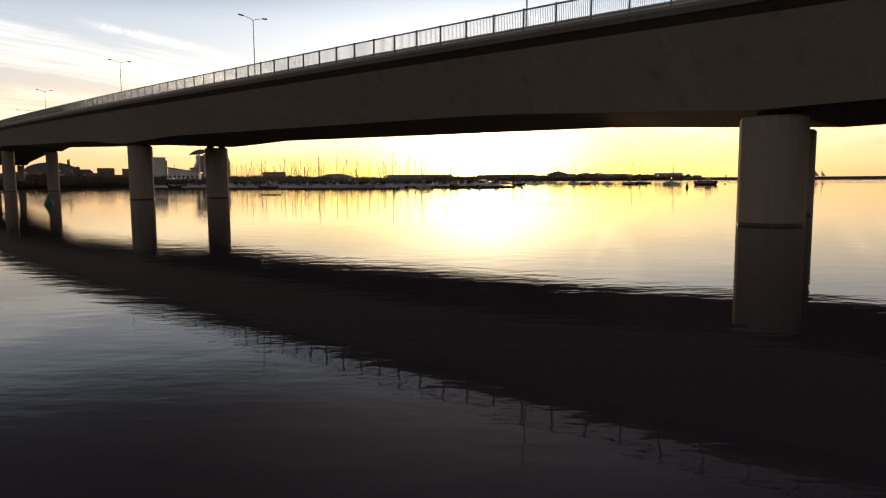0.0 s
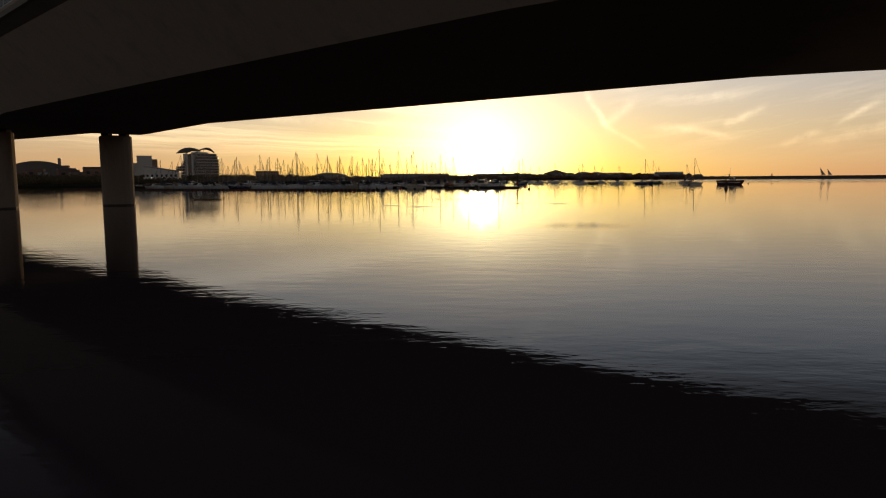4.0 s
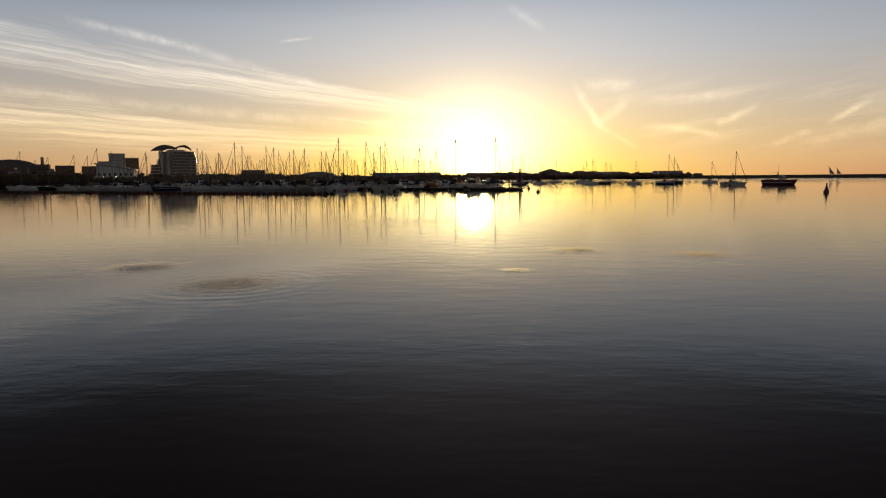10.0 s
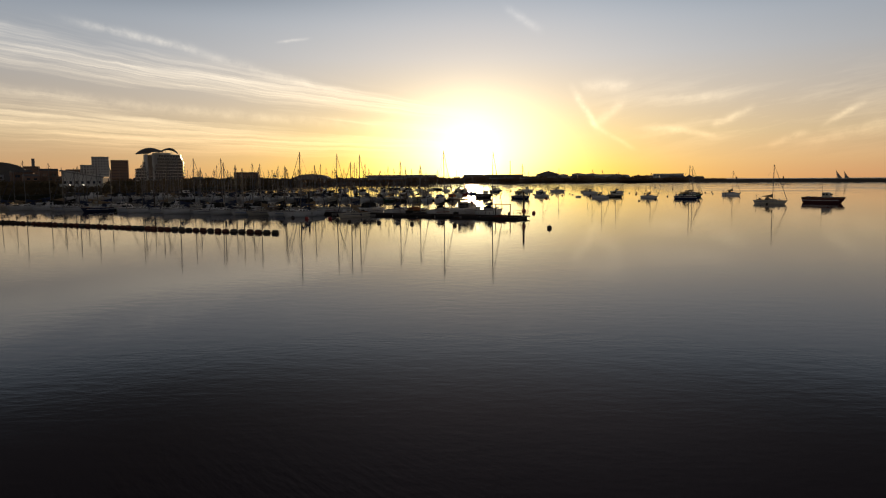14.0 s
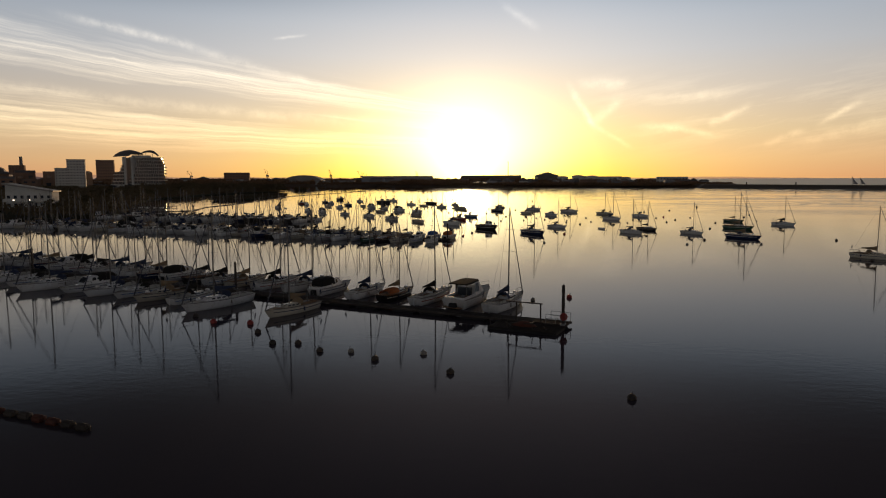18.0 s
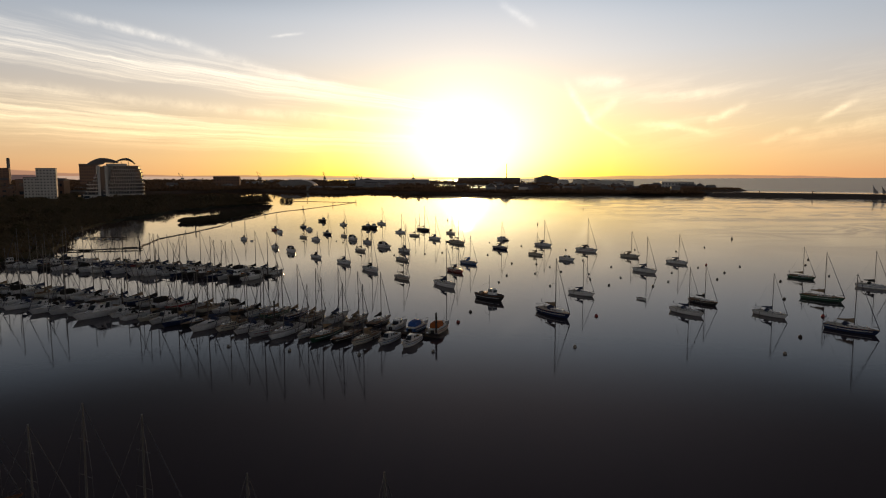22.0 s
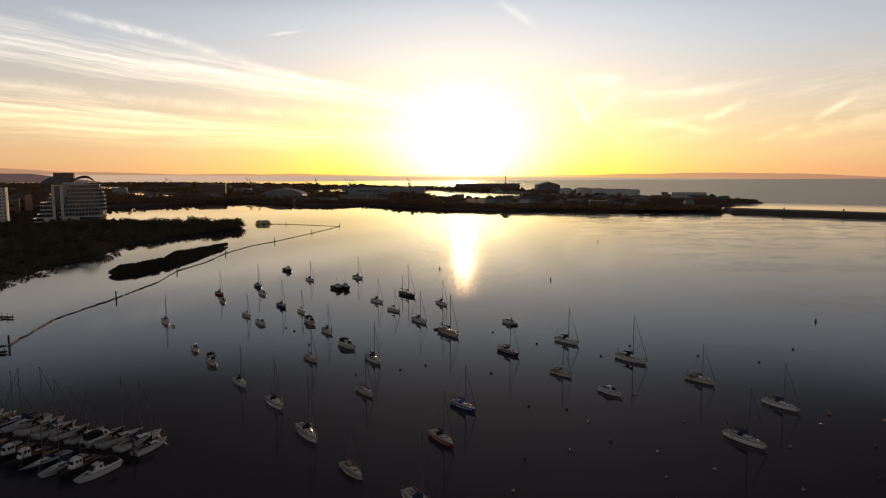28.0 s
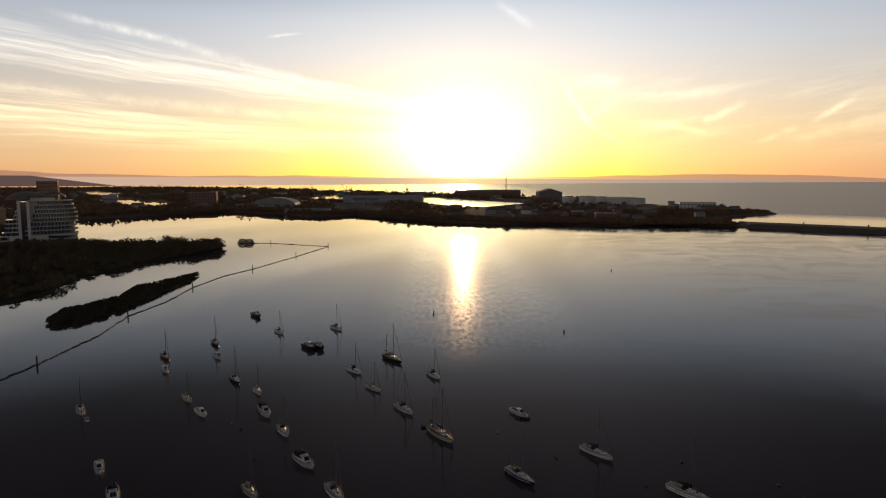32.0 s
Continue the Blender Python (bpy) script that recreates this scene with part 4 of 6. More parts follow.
def work_boat(L, hull_mat, house_mat, label):
    boat = thing("fishing_boat", label, "fishing boat")
    B, F = 0.36 * L, 0.12 * L
    rings = hull_parts(boat, L, B, F, hull_mat, TEAK, GEL_WHITE, stern=0.80, rake=0.10, full=2.8, flare=0.02)
    _, zd = half_beam(rings, 0)
    wh = house(0.02 * L, 0.26 * L, 0.50 * B, 0.44 * B, zd - 0.05, zd + 1.75, rings, 0.03, 0.05 * L, 0.95).out("wheelhouse", house_mat, boat)
    for s in (1, -1):
        for x in (0.07, 0.15):
            Shape().box((x - 0.03) * L, (x + 0.03) * L, s * 0.232 * B - 0.03, s * 0.232 * B + 0.03, zd + 0.95, zd + 1.5).out("window", TINT, wh)
    for y in (-0.11, 0.11):
        Shape().box(0.235 * L, 0.255 * L, y * B - 0.08 * B, y * B + 0.08 * B, zd + 0.9, zd + 1.45).out("window", TINT, wh)
    for s in (1, -1):
        k = 0 if s > 0 else -1
        bw = Shape().loft([[(r[k][0], r[k][1], r[k][2] - 0.03), (r[k][0], r[k][1], r[k][2] + 0.38), (r[k][0], r[k][1] * 0.96, r[k][2] + 0.38), (r[k][0], r[k][1] * 0.96, r[k][2] - 0.03)] for r in rings])
        bw.out("bulwark", hull_mat, boat)
    Shape().tube((0.0, 0, zd + 1.6), (0.0, 0, zd + 1.6 + 0.45 * L * 0.9), 0.05, 0.03, n=6).out("mast", ALLOY, boat)
    Shape().path([(0.0, 0, zd + 3.2), (-0.3 * L, 0, zd + 2.2)], 0.04).out("derrick", ALLOY, boat)
    Shape().box(-0.25 * L, -0.12 * L, -0.14 * B, 0.14 * B, zd, zd + 0.55, 0.08).out("hatch_cover", VARNISH, boat)
    Shape().tube((-0.35 * L, -0.2 * B, zd + 0.4), (-0.35 * L, 0.2 * B, zd + 0.4), 0.22, n=8).out("net_drum", STEEL, boat)
    return boat


def dinghy(L, mat, label):
    boat = thing("dinghy", label, "dinghy")
    rings = hull_rings(L, 0.42 * L, 0.42, stern=0.8, full=2.4)
    Shape().loft(rings, closed=False, caps=True).out("hull", mat, boat)
    Shape().loft([[(r[0][0], r[0][1] * 0.9, r[0][2] - 0.12), (r[-1][0], r[-1][1] * 0.9, r[-1][2] - 0.12)] for r in rings], closed=False, caps=False).out("floor", TEAK, boat)
    for x in (-0.25, 0.05):
        Shape().box(x * L - 0.12, x * L + 0.12, -0.17 * L, 0.17 * L, 0.36, 0.41).out("thwart", TEAK, boat)
    return boat


KINDS = {
    "a": lambda: sailing_boat(9.2, GEL_WHITE, NONSKID, None, CANVAS_BLUE, "white sailing boat with a navy spray hood and sail cover", hood=CANVAS_BLUE),
    "b": lambda: sailing_boat(8.2, GEL_WHITE, NONSKID, GEL_BLUE, CANVAS_BLACK, "small white sailing boat with a blue stripe", hood=CANVAS_BLACK),
    "c": lambda: sailing_boat(10.6, GEL_WHITE, NONSKID, None, CANVAS_BLUE, "long white sailing boat with a pale deck", hood=CANVAS_BLUE),
    "d": lambda: sailing_boat(9.4, GEL_NAVY, NONSKID, GEL_WHITE, CANVAS_TAN, "navy blue sailing boat with a white stripe", hood=CANVAS_BLUE),
    "e": lambda: sailing_boat(7.4, GEL_CREAM, NONSKID, GEL_RED, CANVAS_TAN, "small cream sailing boat with a pale deck"),
    "f": lambda: sailing_boat(8.6, GEL_RED, NONSKID, GEL_WHITE, CANVAS_BLUE, "dark red sailing boat with a white stripe", hood=CANVAS_BLACK),
    "g": lambda: sailing_boat(9.6, GEL_GREEN, TEAK, GEL_WHITE, CANVAS_TAN, "green sailing boat with tan canvas covers"),
    "h": lambda: sailing_boat(11.6, GEL_BLACK, TEAK, GEL_WHITE, CANVAS_TAN, "large dark two-masted sailing boat with a wooden deck", mizzen=True, mast_k=1.12),
    "i": lambda: sailing_boat(8.0, GEL_BLUE, NONSKID, GEL_WHITE, CANVAS_BRIGHT, "bright blue sailing boat with a white deck", hood=CANVAS_BRIGHT),
    "j": lambda: sailing_boat(8.4, GEL_BLACK, TEAK, GEL_CREAM, CANVAS_TAN, "old black wooden sailing boat with an orange cockpit tent", tarp=CANVAS_ORANGE),
    "k": lambda: sailing_boat(10.0, GEL_WHITE, NONSKID, GEL_RED, CANVAS_BLACK, "white sailing boat with a red stripe and black covers", hood=CANVAS_BLACK, mast_k=1.26),
    "l": lambda: sailing_boat(11.4, GEL_CREAM, TEAK, GEL_GREEN, CANVAS_BLUE, "large cream ketch with two masts", mizzen=True, mast_k=1.1),
    "m": lambda: motor_cruiser(8.6, GEL_WHITE, "white motor cruiser with a black cockpit canopy", CANVAS_BLACK, stripe=GEL_NAVY),
    "n": lambda: motor_cruiser(6.8, GEL_WHITE, "small white cabin cruiser with an open cockpit", None, stripe=GEL_BLUE),
    "o": lambda: motor_cruiser(11.4, GEL_WHITE, "large white motor cruiser with a black canopy", CANVAS_BLACK, stripe=None, saloon=True),
    "p": lambda: motor_cruiser(7.2, GEL_BLUE, "blue motor boat under a bright blue canopy", CANVAS_BRIGHT, stripe=GEL_WHITE),
    "q": lambda: work_boat(8.6, GEL_BLACK, GEL_WHITE, "dark fishing boat with a white wheelhouse"),
    "r": lambda: work_boat(10.2, GEL_MAROON, GEL_CREAM, "large dark maroon fishing boat with a wheelhouse"),
    "v": lambda: sailing_boat(8.8, GEL_CREAM, TEAK, GEL_NAVY, CANVAS_TAN, "weathered cream sailing boat with a dark wooden deck", hood=CANVAS_TAN),
    "w": lambda: sailing_boat(8.8, GEL_BLACK, TEAK, GEL_CREAM, CANVAS_BLACK, "dark wooden sailing boat with black canvas covers"),
    "s": lambda: dinghy(3.0, GEL_WHITE, "small white rowing dinghy lying on the water"),
    "t": lambda: dinghy(2.7, RUBBER, "dark inflatable dinghy on the water"),
    "u": lambda: motor_cruiser(7.6, GEL_CREAM, "cream cabin cruiser with an orange cover", CANVAS_ORANGE, stripe=GEL_RED),
}
_made = {}


def boat_at(kind, x, y, heading, group, size=1.0):
    global LEAN
    m = pose(x, y, 0.0, random.uniform(-1.2, 1.2), random.uniform(-0.5, 0.5), heading) @ Matrix.Scale(size, 4)
    base, LEAN = kind, "far pontoon" in group or y > 560 or (y > 340 and x < -40) or x < -99
    kind = kind + "plain" if LEAN else kind
    if kind not in _made:
        _made[kind] = KINDS[base]()
        _made[kind].matrix_basis = m
        ob = _made[kind]
    else:
        ob = copy_thing(_made[kind], m @ Matrix.Scale(1 / _made[kind].scale[0], 4))
    return tagged(ob, group=group)


random.seed(7)
# boats swinging on their moorings: kind, place; all lie with the bow to the breeze
MOORINGS_NORTH = """b -93.1 554.0, n -67.8 515.0, m -57.4 500.4, b -43.3 480.4, a -30.1 464.3, k -18.5 445.4, e -6.9 427.5, c 6.2 414.5, f 9.6 442.2, i 14.6 461.7, e -9.7 472.5, a -10.6 501.8, m -20.5 517.8, e -29.1 502.8,
n -56.9 551.2, e -65.8 563.9, f -92.0 611.4, n -85.2 594.7, d -80.0 631.6, n -72.4 611.8, q -78.3 685.7, b -58.5 650.9, q -40.6 624.5, q -37.0 625.0, a -34.8 657.7, d -56.8 582.5, e -46.1 570.7, m -38.8 551.7"""
MOORINGS_SOUTH = """b -30.1 537.3, b -18.3 592.2, h -6.1 606.8, e -9.7 572.8, a 1.2 553.6, b 9.4 586.3, l 11.9 534.1, d 29.8 509.5, n 34.2 549.6, a 49.9 522.1, v 41.9 487.1 0.8, k 64.7 500.8, n 51.4 471.6, v 77.2 480.7 0.9,
c 88.7 461.4 0.8, a 71.2 441.1, d 30.6 374.0 1.1, a 42.1 399.3 0.82, w 69.4 387.0 0.86, c 61.2 375.2 0.8, g 114.2 426.2 0.8, a 78.8 372.4 0.83, g 100.9 391.4, q 17.5 393.5, v 94.7 310.2, r 111.0 313.0, b 124.5 408.5, d 87.6 357.2"""
for row in MOORINGS_NORTH.split(",") + MOORINGS_SOUTH.split(","):
    k, x, y, *size = row.split()
    boat_at(k, float(x), float(y), -56 + random.uniform(-7, 7), "boats on moorings", float(size[0]) if size else 1.0)
for k, x, y in (("s", -87.5, 547), ("t", 8.0, 540), ("s", 56, 392), ("t", 35.5, 546)):
    boat_at(k, x, y, random.uniform(0, 360), "dinghies")


# ---- pontoons with their boats ----
def pontoon(x, y, heading, length, label, width=1.9):
    """A floating walkway from its outer end, in sections of ten metres, with mooring piles."""
    p = thing("pontoon", label, "pontoon", at=pose(x, y, 0, 0, 0, heading))
    n = int(length / 10)
    base = None
    for i in range(n):
        if base is None:
            base = Shape().box(0.06, 9.94, -width / 2, width / 2, 0.38, 0.52).out("deck_section", DECKING, p)
            fl = Shape().box(0.5, 3.6, -width / 2 + 0.15, width / 2 - 0.15, -0.3, 0.38).box(6.2, 9.4, -width / 2 + 0.15, width / 2 - 0.15, -0.3, 0.38).out("float", RUBBER, p)
            fe = Shape().box(0.02, 9.98, -width / 2 - 0.06, -width / 2, 0.30, 0.55).box(0.02, 9.98, width / 2, width / 2 + 0.06, 0.30, 0.55).out("rubbing_strake", PILE, p)
            base = (base, fl, fe)
        else:
            for o in base:
                c = o.copy()
                scene.collection.objects.link(c)
                c.location.x = i * 10
    return p


def pile(x, y, top, r=0.17, label="dark steel mooring pile standing in the water"):
    pl = thing("mooring_pile", label, "pile", "mooring piles", at=pose(x, y, 0))
    Shape().tube((0, 0, -3), (0, 0, top), r, n=10).out("shaft", PILE, pl)
    Shape().tube((0, 0, top), (0, 0, top + 0.18), r * 1.05, r * 0.3, n=10).out("cap", PILE, pl)
    Shape().loft([[(k * math.cos(a), k * math.sin(a), z) for a in [i * math.pi / 6 for i in range(12)]] for k, z in ((r * 1.6, 0.35), (r * 1.9, 0.42), (r * 1.9, 0.55), (r * 1.6, 0.62))]).out("guide_ring", GALV, pl)
    return pl


def row_of_boats(x, y, heading, spots, side, lean, group, gap=1.5):
    """Boats lying side by side along a pontoon. spots: distance from the outer end and kind."""
    h = radians(heading)
    for d, k in spots:
        L = {"a": 9.2, "b": 8.2, "c": 10.6, "d": 9.4, "e": 7.4, "f": 8.6, "g": 9.6, "i": 8.0, "j": 8.4, "k": 10.0, "m": 8.6, "n": 6.8, "o": 11.4, "p": 7.2, "q": 8.6, "u": 7.6, "l": 11.4, "v": 8.8, "w": 8.8}[k]
        off = gap + L / 2 + random.uniform(-0.1, 0.5)
        a = radians(lean)
        bx, by = x + d * math.cos(h) + side * off * math.cos(a), y + d * math.sin(h) + side * off * math.sin(a)
        flip = 0 if side > 0 else 180
        if random.random() < 0.12:
            flip += 180
        boat_at(k, bx, by, lean + flip + random.uniform(-2.5, 2.5), group)


P_ONE = (18.6, 244.9, 153.5)
pontoon(*P_ONE, 200, "long low timber pontoon with boats moored along it")
row_of_boats(*P_ONE, [(11.6, "c"), (17.2, "o"), (22.7, "k"), (28.4, "j"), (33.5, "a"), (40.0, "m"), (45.4, "c"), (51.2, "k"), (57.0, "v"), (62.0, "b"), (66.5, "w"), (71.5, "m"), (77, "d"), (82.5, "a"), (88, "c"),
                      (93, "b"), (98, "k"), (103, "m"), (108, "d"), (113, "a"), (118, "c"), (124, "n")] + [(131 + 7.5 * i, "avbdc"[i]) for i in range(5)], 1, 63, "boats along the near pontoon", 3.6)
row_of_boats(*P_ONE, [(34.6, "v"), (46.5, "c"), (53, "b"), (58.5, "v"), (64, "b"), (69, "a"), (75, "m"), (82, "c"), (89, "b"), (96, "a"), (104, "n"), (112, "d"), (120, "a")] + [(127 + 7 * i, "bmcvanwbc"[i]) for i in range(9)], -1, 61, "boats along the near pontoon", 2.4)
P_TWO = (5.2, 351.9, 158.2)
pontoon(*P_TWO, 180, "timber pontoon crowded with boats on both sides")
row_of_boats(*P_TWO, [(2.6, "u"), (7.2, "p"), (11.8, "n"), (16.8, "w"), (22, "v"), (27.5, "a"), (33, "v"), (38, "d"), (43, "g"), (47.6, "b"), (52, "w"), (57, "m"), (61.5, "v"), (66, "b"), (70.6, "f"), (75, "m"), (79.5, "k"),
                      (84, "d"), (88.6, "a"), (93, "n"), (97.5, "b"), (102, "c"), (106.5, "m")] + [(111 + 4.6 * i, "avcmkdwb"[i % 8]) for i in range(15)], 1, 68, "boats along the middle pontoon", 2.2)
row_of_boats(*P_TWO, [(3.5, "n"), (8.2, "n"), (12.7, "v"), (17, "w"), (21.4, "g"), (25.5, "b"), (30.2, "c"), (34.7, "k"), (39.2, "a"), (44, "v"), (48.6, "c"), (53, "w"), (57.5, "d"), (62, "m"), (66.5, "e"),
                      (71, "b"), (75.5, "n"), (80.5, "o"), (86, "m"), (91, "a"), (96, "k"), (101, "n"), (106, "a")] + [(111 + 4.8 * i, "mbvokcwa"[i % 8]) for i in range(14)], -1, 68, "boats along the middle pontoon", 2.2)
P_THREE = (-48.5, 432.5, 160.5)
pontoon(*P_THREE, 150, "far timber pontoon crowded with boats")
row_of_boats(*P_THREE, [(2.5 + 4.4 * i + random.uniform(-.4, .4), random.choice("aabbccdkemnf")) for i in range(24)], 1, 66, "boats along the far pontoon")
row_of_boats(*P_THREE, [(2 + 4.4 * i + random.uniform(-.4, .4), random.choice("mmonpabckdq")) for i in range(24)], -1, 66, "boats along the far pontoon")
for x, y, z in ((17.7, 244.4, 5.0), (-28.0, 269.3, 4.6), (-73, 291.6, 4.6), (4.4, 353.7, 4.6), (-31, 367.8, 4.4), (-72, 384.2, 4.4), (-50, 434.4, 4.4), (-92, 449.2, 4.4), (-134, 464.2, 4.4)):
    pile(x, y, z, 0.19)


def pontoon_end():
    """Railings, a frame and a red lifebuoy at the outer end of the near pontoon."""
    f = thing("access_frame", "rusty steel frame with a beam standing on the pontoon end", "frame", at=pose(18.6, 244.9, 0.52, 0, 0, 153.5))
    for x in (3.3, 6.3):
        Shape().box(x - 0.07, x + 0.07, 0.75, 0.89, 0, 2.1).out("upright", PILE, f)
    Shape().box(3.1, 7.6, 0.75, 0.89, 2.1, 2.24).out("beam", PILE, f)
    r = thing("hand_rail", "thin bent steel railing round the pontoon end", "railing", at=pose(18.6, 244.9, 0.52, 0, 0, 153.5))
    for x in (0.2, 1.4, 2.6):
        for y in (-1.0, 1.0):
            Shape().tube((x, y, 0), (x, y, 1.05), 0.03, n=5).out("stanchion", GALV, r)
    for y in (-1.0, 1.0):
        for z in (0.55, 1.05):
            Shape().tube((0.2, y, z), (2.6, y, z), 0.022, n=5).out("rail", GALV, r)
    b = thing("lifebuoy", "round red lifebuoy hung on the pile at the pontoon end", "lifebuoy", at=pose(17.72, 244.12, 1.45, 90, 0, 8))
    Shape().loft([[(math.cos(a) * (0.36 + 0.11 * math.cos(q)), math.sin(a) * (0.36 + 0.11 * math.cos(q)), 0.11 * math.sin(q)) for q in [j * math.pi / 4 for j in range(8)]]
                  for a in [i * 2 * math.pi / 16 for i in range(17)]], caps=False).out("ring", BUOY_RED, b)
    Shape().tube((0, 0, -0.05), (0, 0, 0.0), 0.30, n=14).out("backing_board", BUOY_RED, b)


pontoon_end()


def work_raft():
    """A low planked raft heaped with old timber and net beside the pontoon end."""
    r = thing("work_raft", "low brown planked raft littered with timber and net", "raft", at=pose(18.6, 244.9, 0, 0, 0, 153.5))
    rng = random.Random(3)
    Shape().box(0.2, 8.4, 1.15, 4.7, -0.25, 0.30).out("float", RUBBER, r)
    plank = None
    for k in range(20):
        x = 0.4 + 0.4 * k
        if plank is None:
            plank = o = Shape().box(-0.18, 0.18, 1.05, 4.8, 0.30, 0.36).out("plank", DECKING, r)
        else:
            o = plank.copy()
            scene.collection.objects.link(o)
        o.location = (x, 0, rng.uniform(0, 0.02))
    for k in range(7):
        a, x, y, w = rng.uniform(0, 3.1), rng.uniform(1.5, 7), rng.uniform(1.8, 4.0), rng.uniform(0.5, 1.2)
        Shape().tube((x - w * math.cos(a), y - w * math.sin(a), 0.43 + 0.05 * k), (x + w * math.cos(a), y + w * math.sin(a), 0.46 + 0.06 * k), 0.06, n=5).out("timber", PILE, r)
    for x, y, z in ((1.0, 1.3, 1.0), (3.0, 4.5, 0.9), (6.0, 4.5, 1.1), (8.1, 4.5, 0.8), (8.1, 1.4, 1.0)):
        Shape().tube((x, y, 0.3), (x + 0.06, y, z + 0.3), 0.045, n=6).out("post", PILE, r)
    net = []
    for j in range(7):
        q = j / 6
        net.append([(4.6 + (1.5 - 1.2 * q) * math.cos(a) * (1 + 0.15 * math.sin(3 * a)), 2.6 + (0.9 - 0.7 * q) * math.sin(a), 0.365 + 0.5 * q ** 0.7) for a in [i * math.pi / 7 for i in range(14)]])
    Shape().loft(net).out("net_heap", DRUM_RUST, r, "rust-brown heap of net")


work_raft()


# ---- buoys ----
def buoy(mat, label, r=0.34):
    b = thing("mooring_buoy", label, "buoy", "mooring buoys")
    Shape().ball((0, 0, r * 0.35), r, 0.9).out("float", mat, b, smooth=True)
    Shape().tube((0, 0, r * 1.1), (0, 0, r * 1.5), 0.03, n=5).loft([[(0.09 * math.cos(a), 0.02 * s, r * 1.6 + 0.09 * math.sin(a)) for s in (-1, 1)] for a in [i * math.pi / 4 for i in range(9)]], closed=False, caps=False).out("ring", GALV, b)
    return b


protos = {"r": buoy(BUOY_RED, "round red mooring buoy floating on the water", 0.42), "w": buoy(BUOY_WHITE, "dirty white mooring buoy floating on the water"),
          "k": buoy(BUOY_DARK, "dark weed-grown mooring buoy floating on the water", 0.38)}
BUOYS_NEAR = """r 22.0 264.3, w 16.5 262.1, k 4.6 226.8, r -19.3 247.1, k 18.9 219.7, k -17.1 242.6, k -2.6 231.2, r -24.0 247.8, k -14.1 237.4, k -11.4 237.4, k -8.5 234.4, w -5.3 234.1, w 2.0 233.2, k -27.5 251.5,
w 30 345, k 12 377, w 4 342, w -9 340, w -22 343, r 9 366, w -34 346, w 22 420, k 25.5 433, w 35 437, k 44 441, k 30 462, k 38.5 460"""
BUOYS_MIDDLE = """w 42 452, k 23 488, k 5 496, k -2 492, w -14 488, k -33 520, w -46 544, k -42 539, w 27 536, k 40 520, k 57 505, w 57 470, k 69 517, r 97 456,
w 79 438, w 63 452, k 86 505, k 101 498, w 92 450, w 107 452, k 118 512, w 52 436, w 50 425, k 53 414, k 65 412"""
BUOYS_FAR = """w 72 420, k 88 424, k 96 438, k 105 420, r 90 371, k 74 398, w 60 428, k 108 405, k 92 392, r 40 372, w 36 413, k 131 455, w 125 430, k 140 470,
w 60 380, k 122 330, w 118 322, k 92 306, k 101 321, w 130 340, k 110 350, w 85 340, k 75 352, w 66 340"""
used = set()
for row in BUOYS_NEAR.split(",") + BUOYS_MIDDLE.split(",") + BUOYS_FAR.split(","):
    k, x, y = row.split()
    m = pose(float(x), float(y), 0, random.uniform(-14, 14), random.uniform(-14, 14), random.uniform(0, 360))
    if k in used:
        copy_thing(protos[k], m)
    else:
        used.add(k)
        protos[k].matrix_basis = m


def channel_marker(x, y, h=1.9):
    b = thing("channel_buoy", "dark cone-topped navigation buoy leaning on the water", "buoy", "channel buoys", at=pose(x, y, 0, 3, -2, 20))
    Shape().tube((0, 0, -0.3), (0, 0, 0.45), 0.46, 0.42, n=12).out("float", BUOY_DARK, b)
    Shape().tube((0, 0, 0.45), (0, 0, h), 0.30, 0.08, n=10).out("cone", BUOY_DARK, b)
    Shape().ball((0, 0, h + 0.12), 0.16).out("top_mark", BUOY_DARK, b)


GREEN = surface("green_buoy_paint", (0.03, 0.16, 0.07), (0.02, 0.10, 0.05), 0.5, scale=3)
g_buoy = thing("channel_buoy", "green conical navigation buoy by the bridge", "buoy", "channel buoys", at=pose(-53.1, 84.1, 0, 2, 3, 0))
Shape().tube((0, 0, -0.3), (0, 0, 0.25), 0.5, 0.55, n=12).out("float", GREEN, g_buoy)
Shape().tube((0, 0, 0.25), (0, 0, 1.35), 0.5, 0.06, n=10).out("cone", GREEN, g_buoy)
for x, y in ((66.3, 202.3), (146, 550), (65, 649), (132, 835), (8, 690)):
    channel_marker(x, y, 1.4)


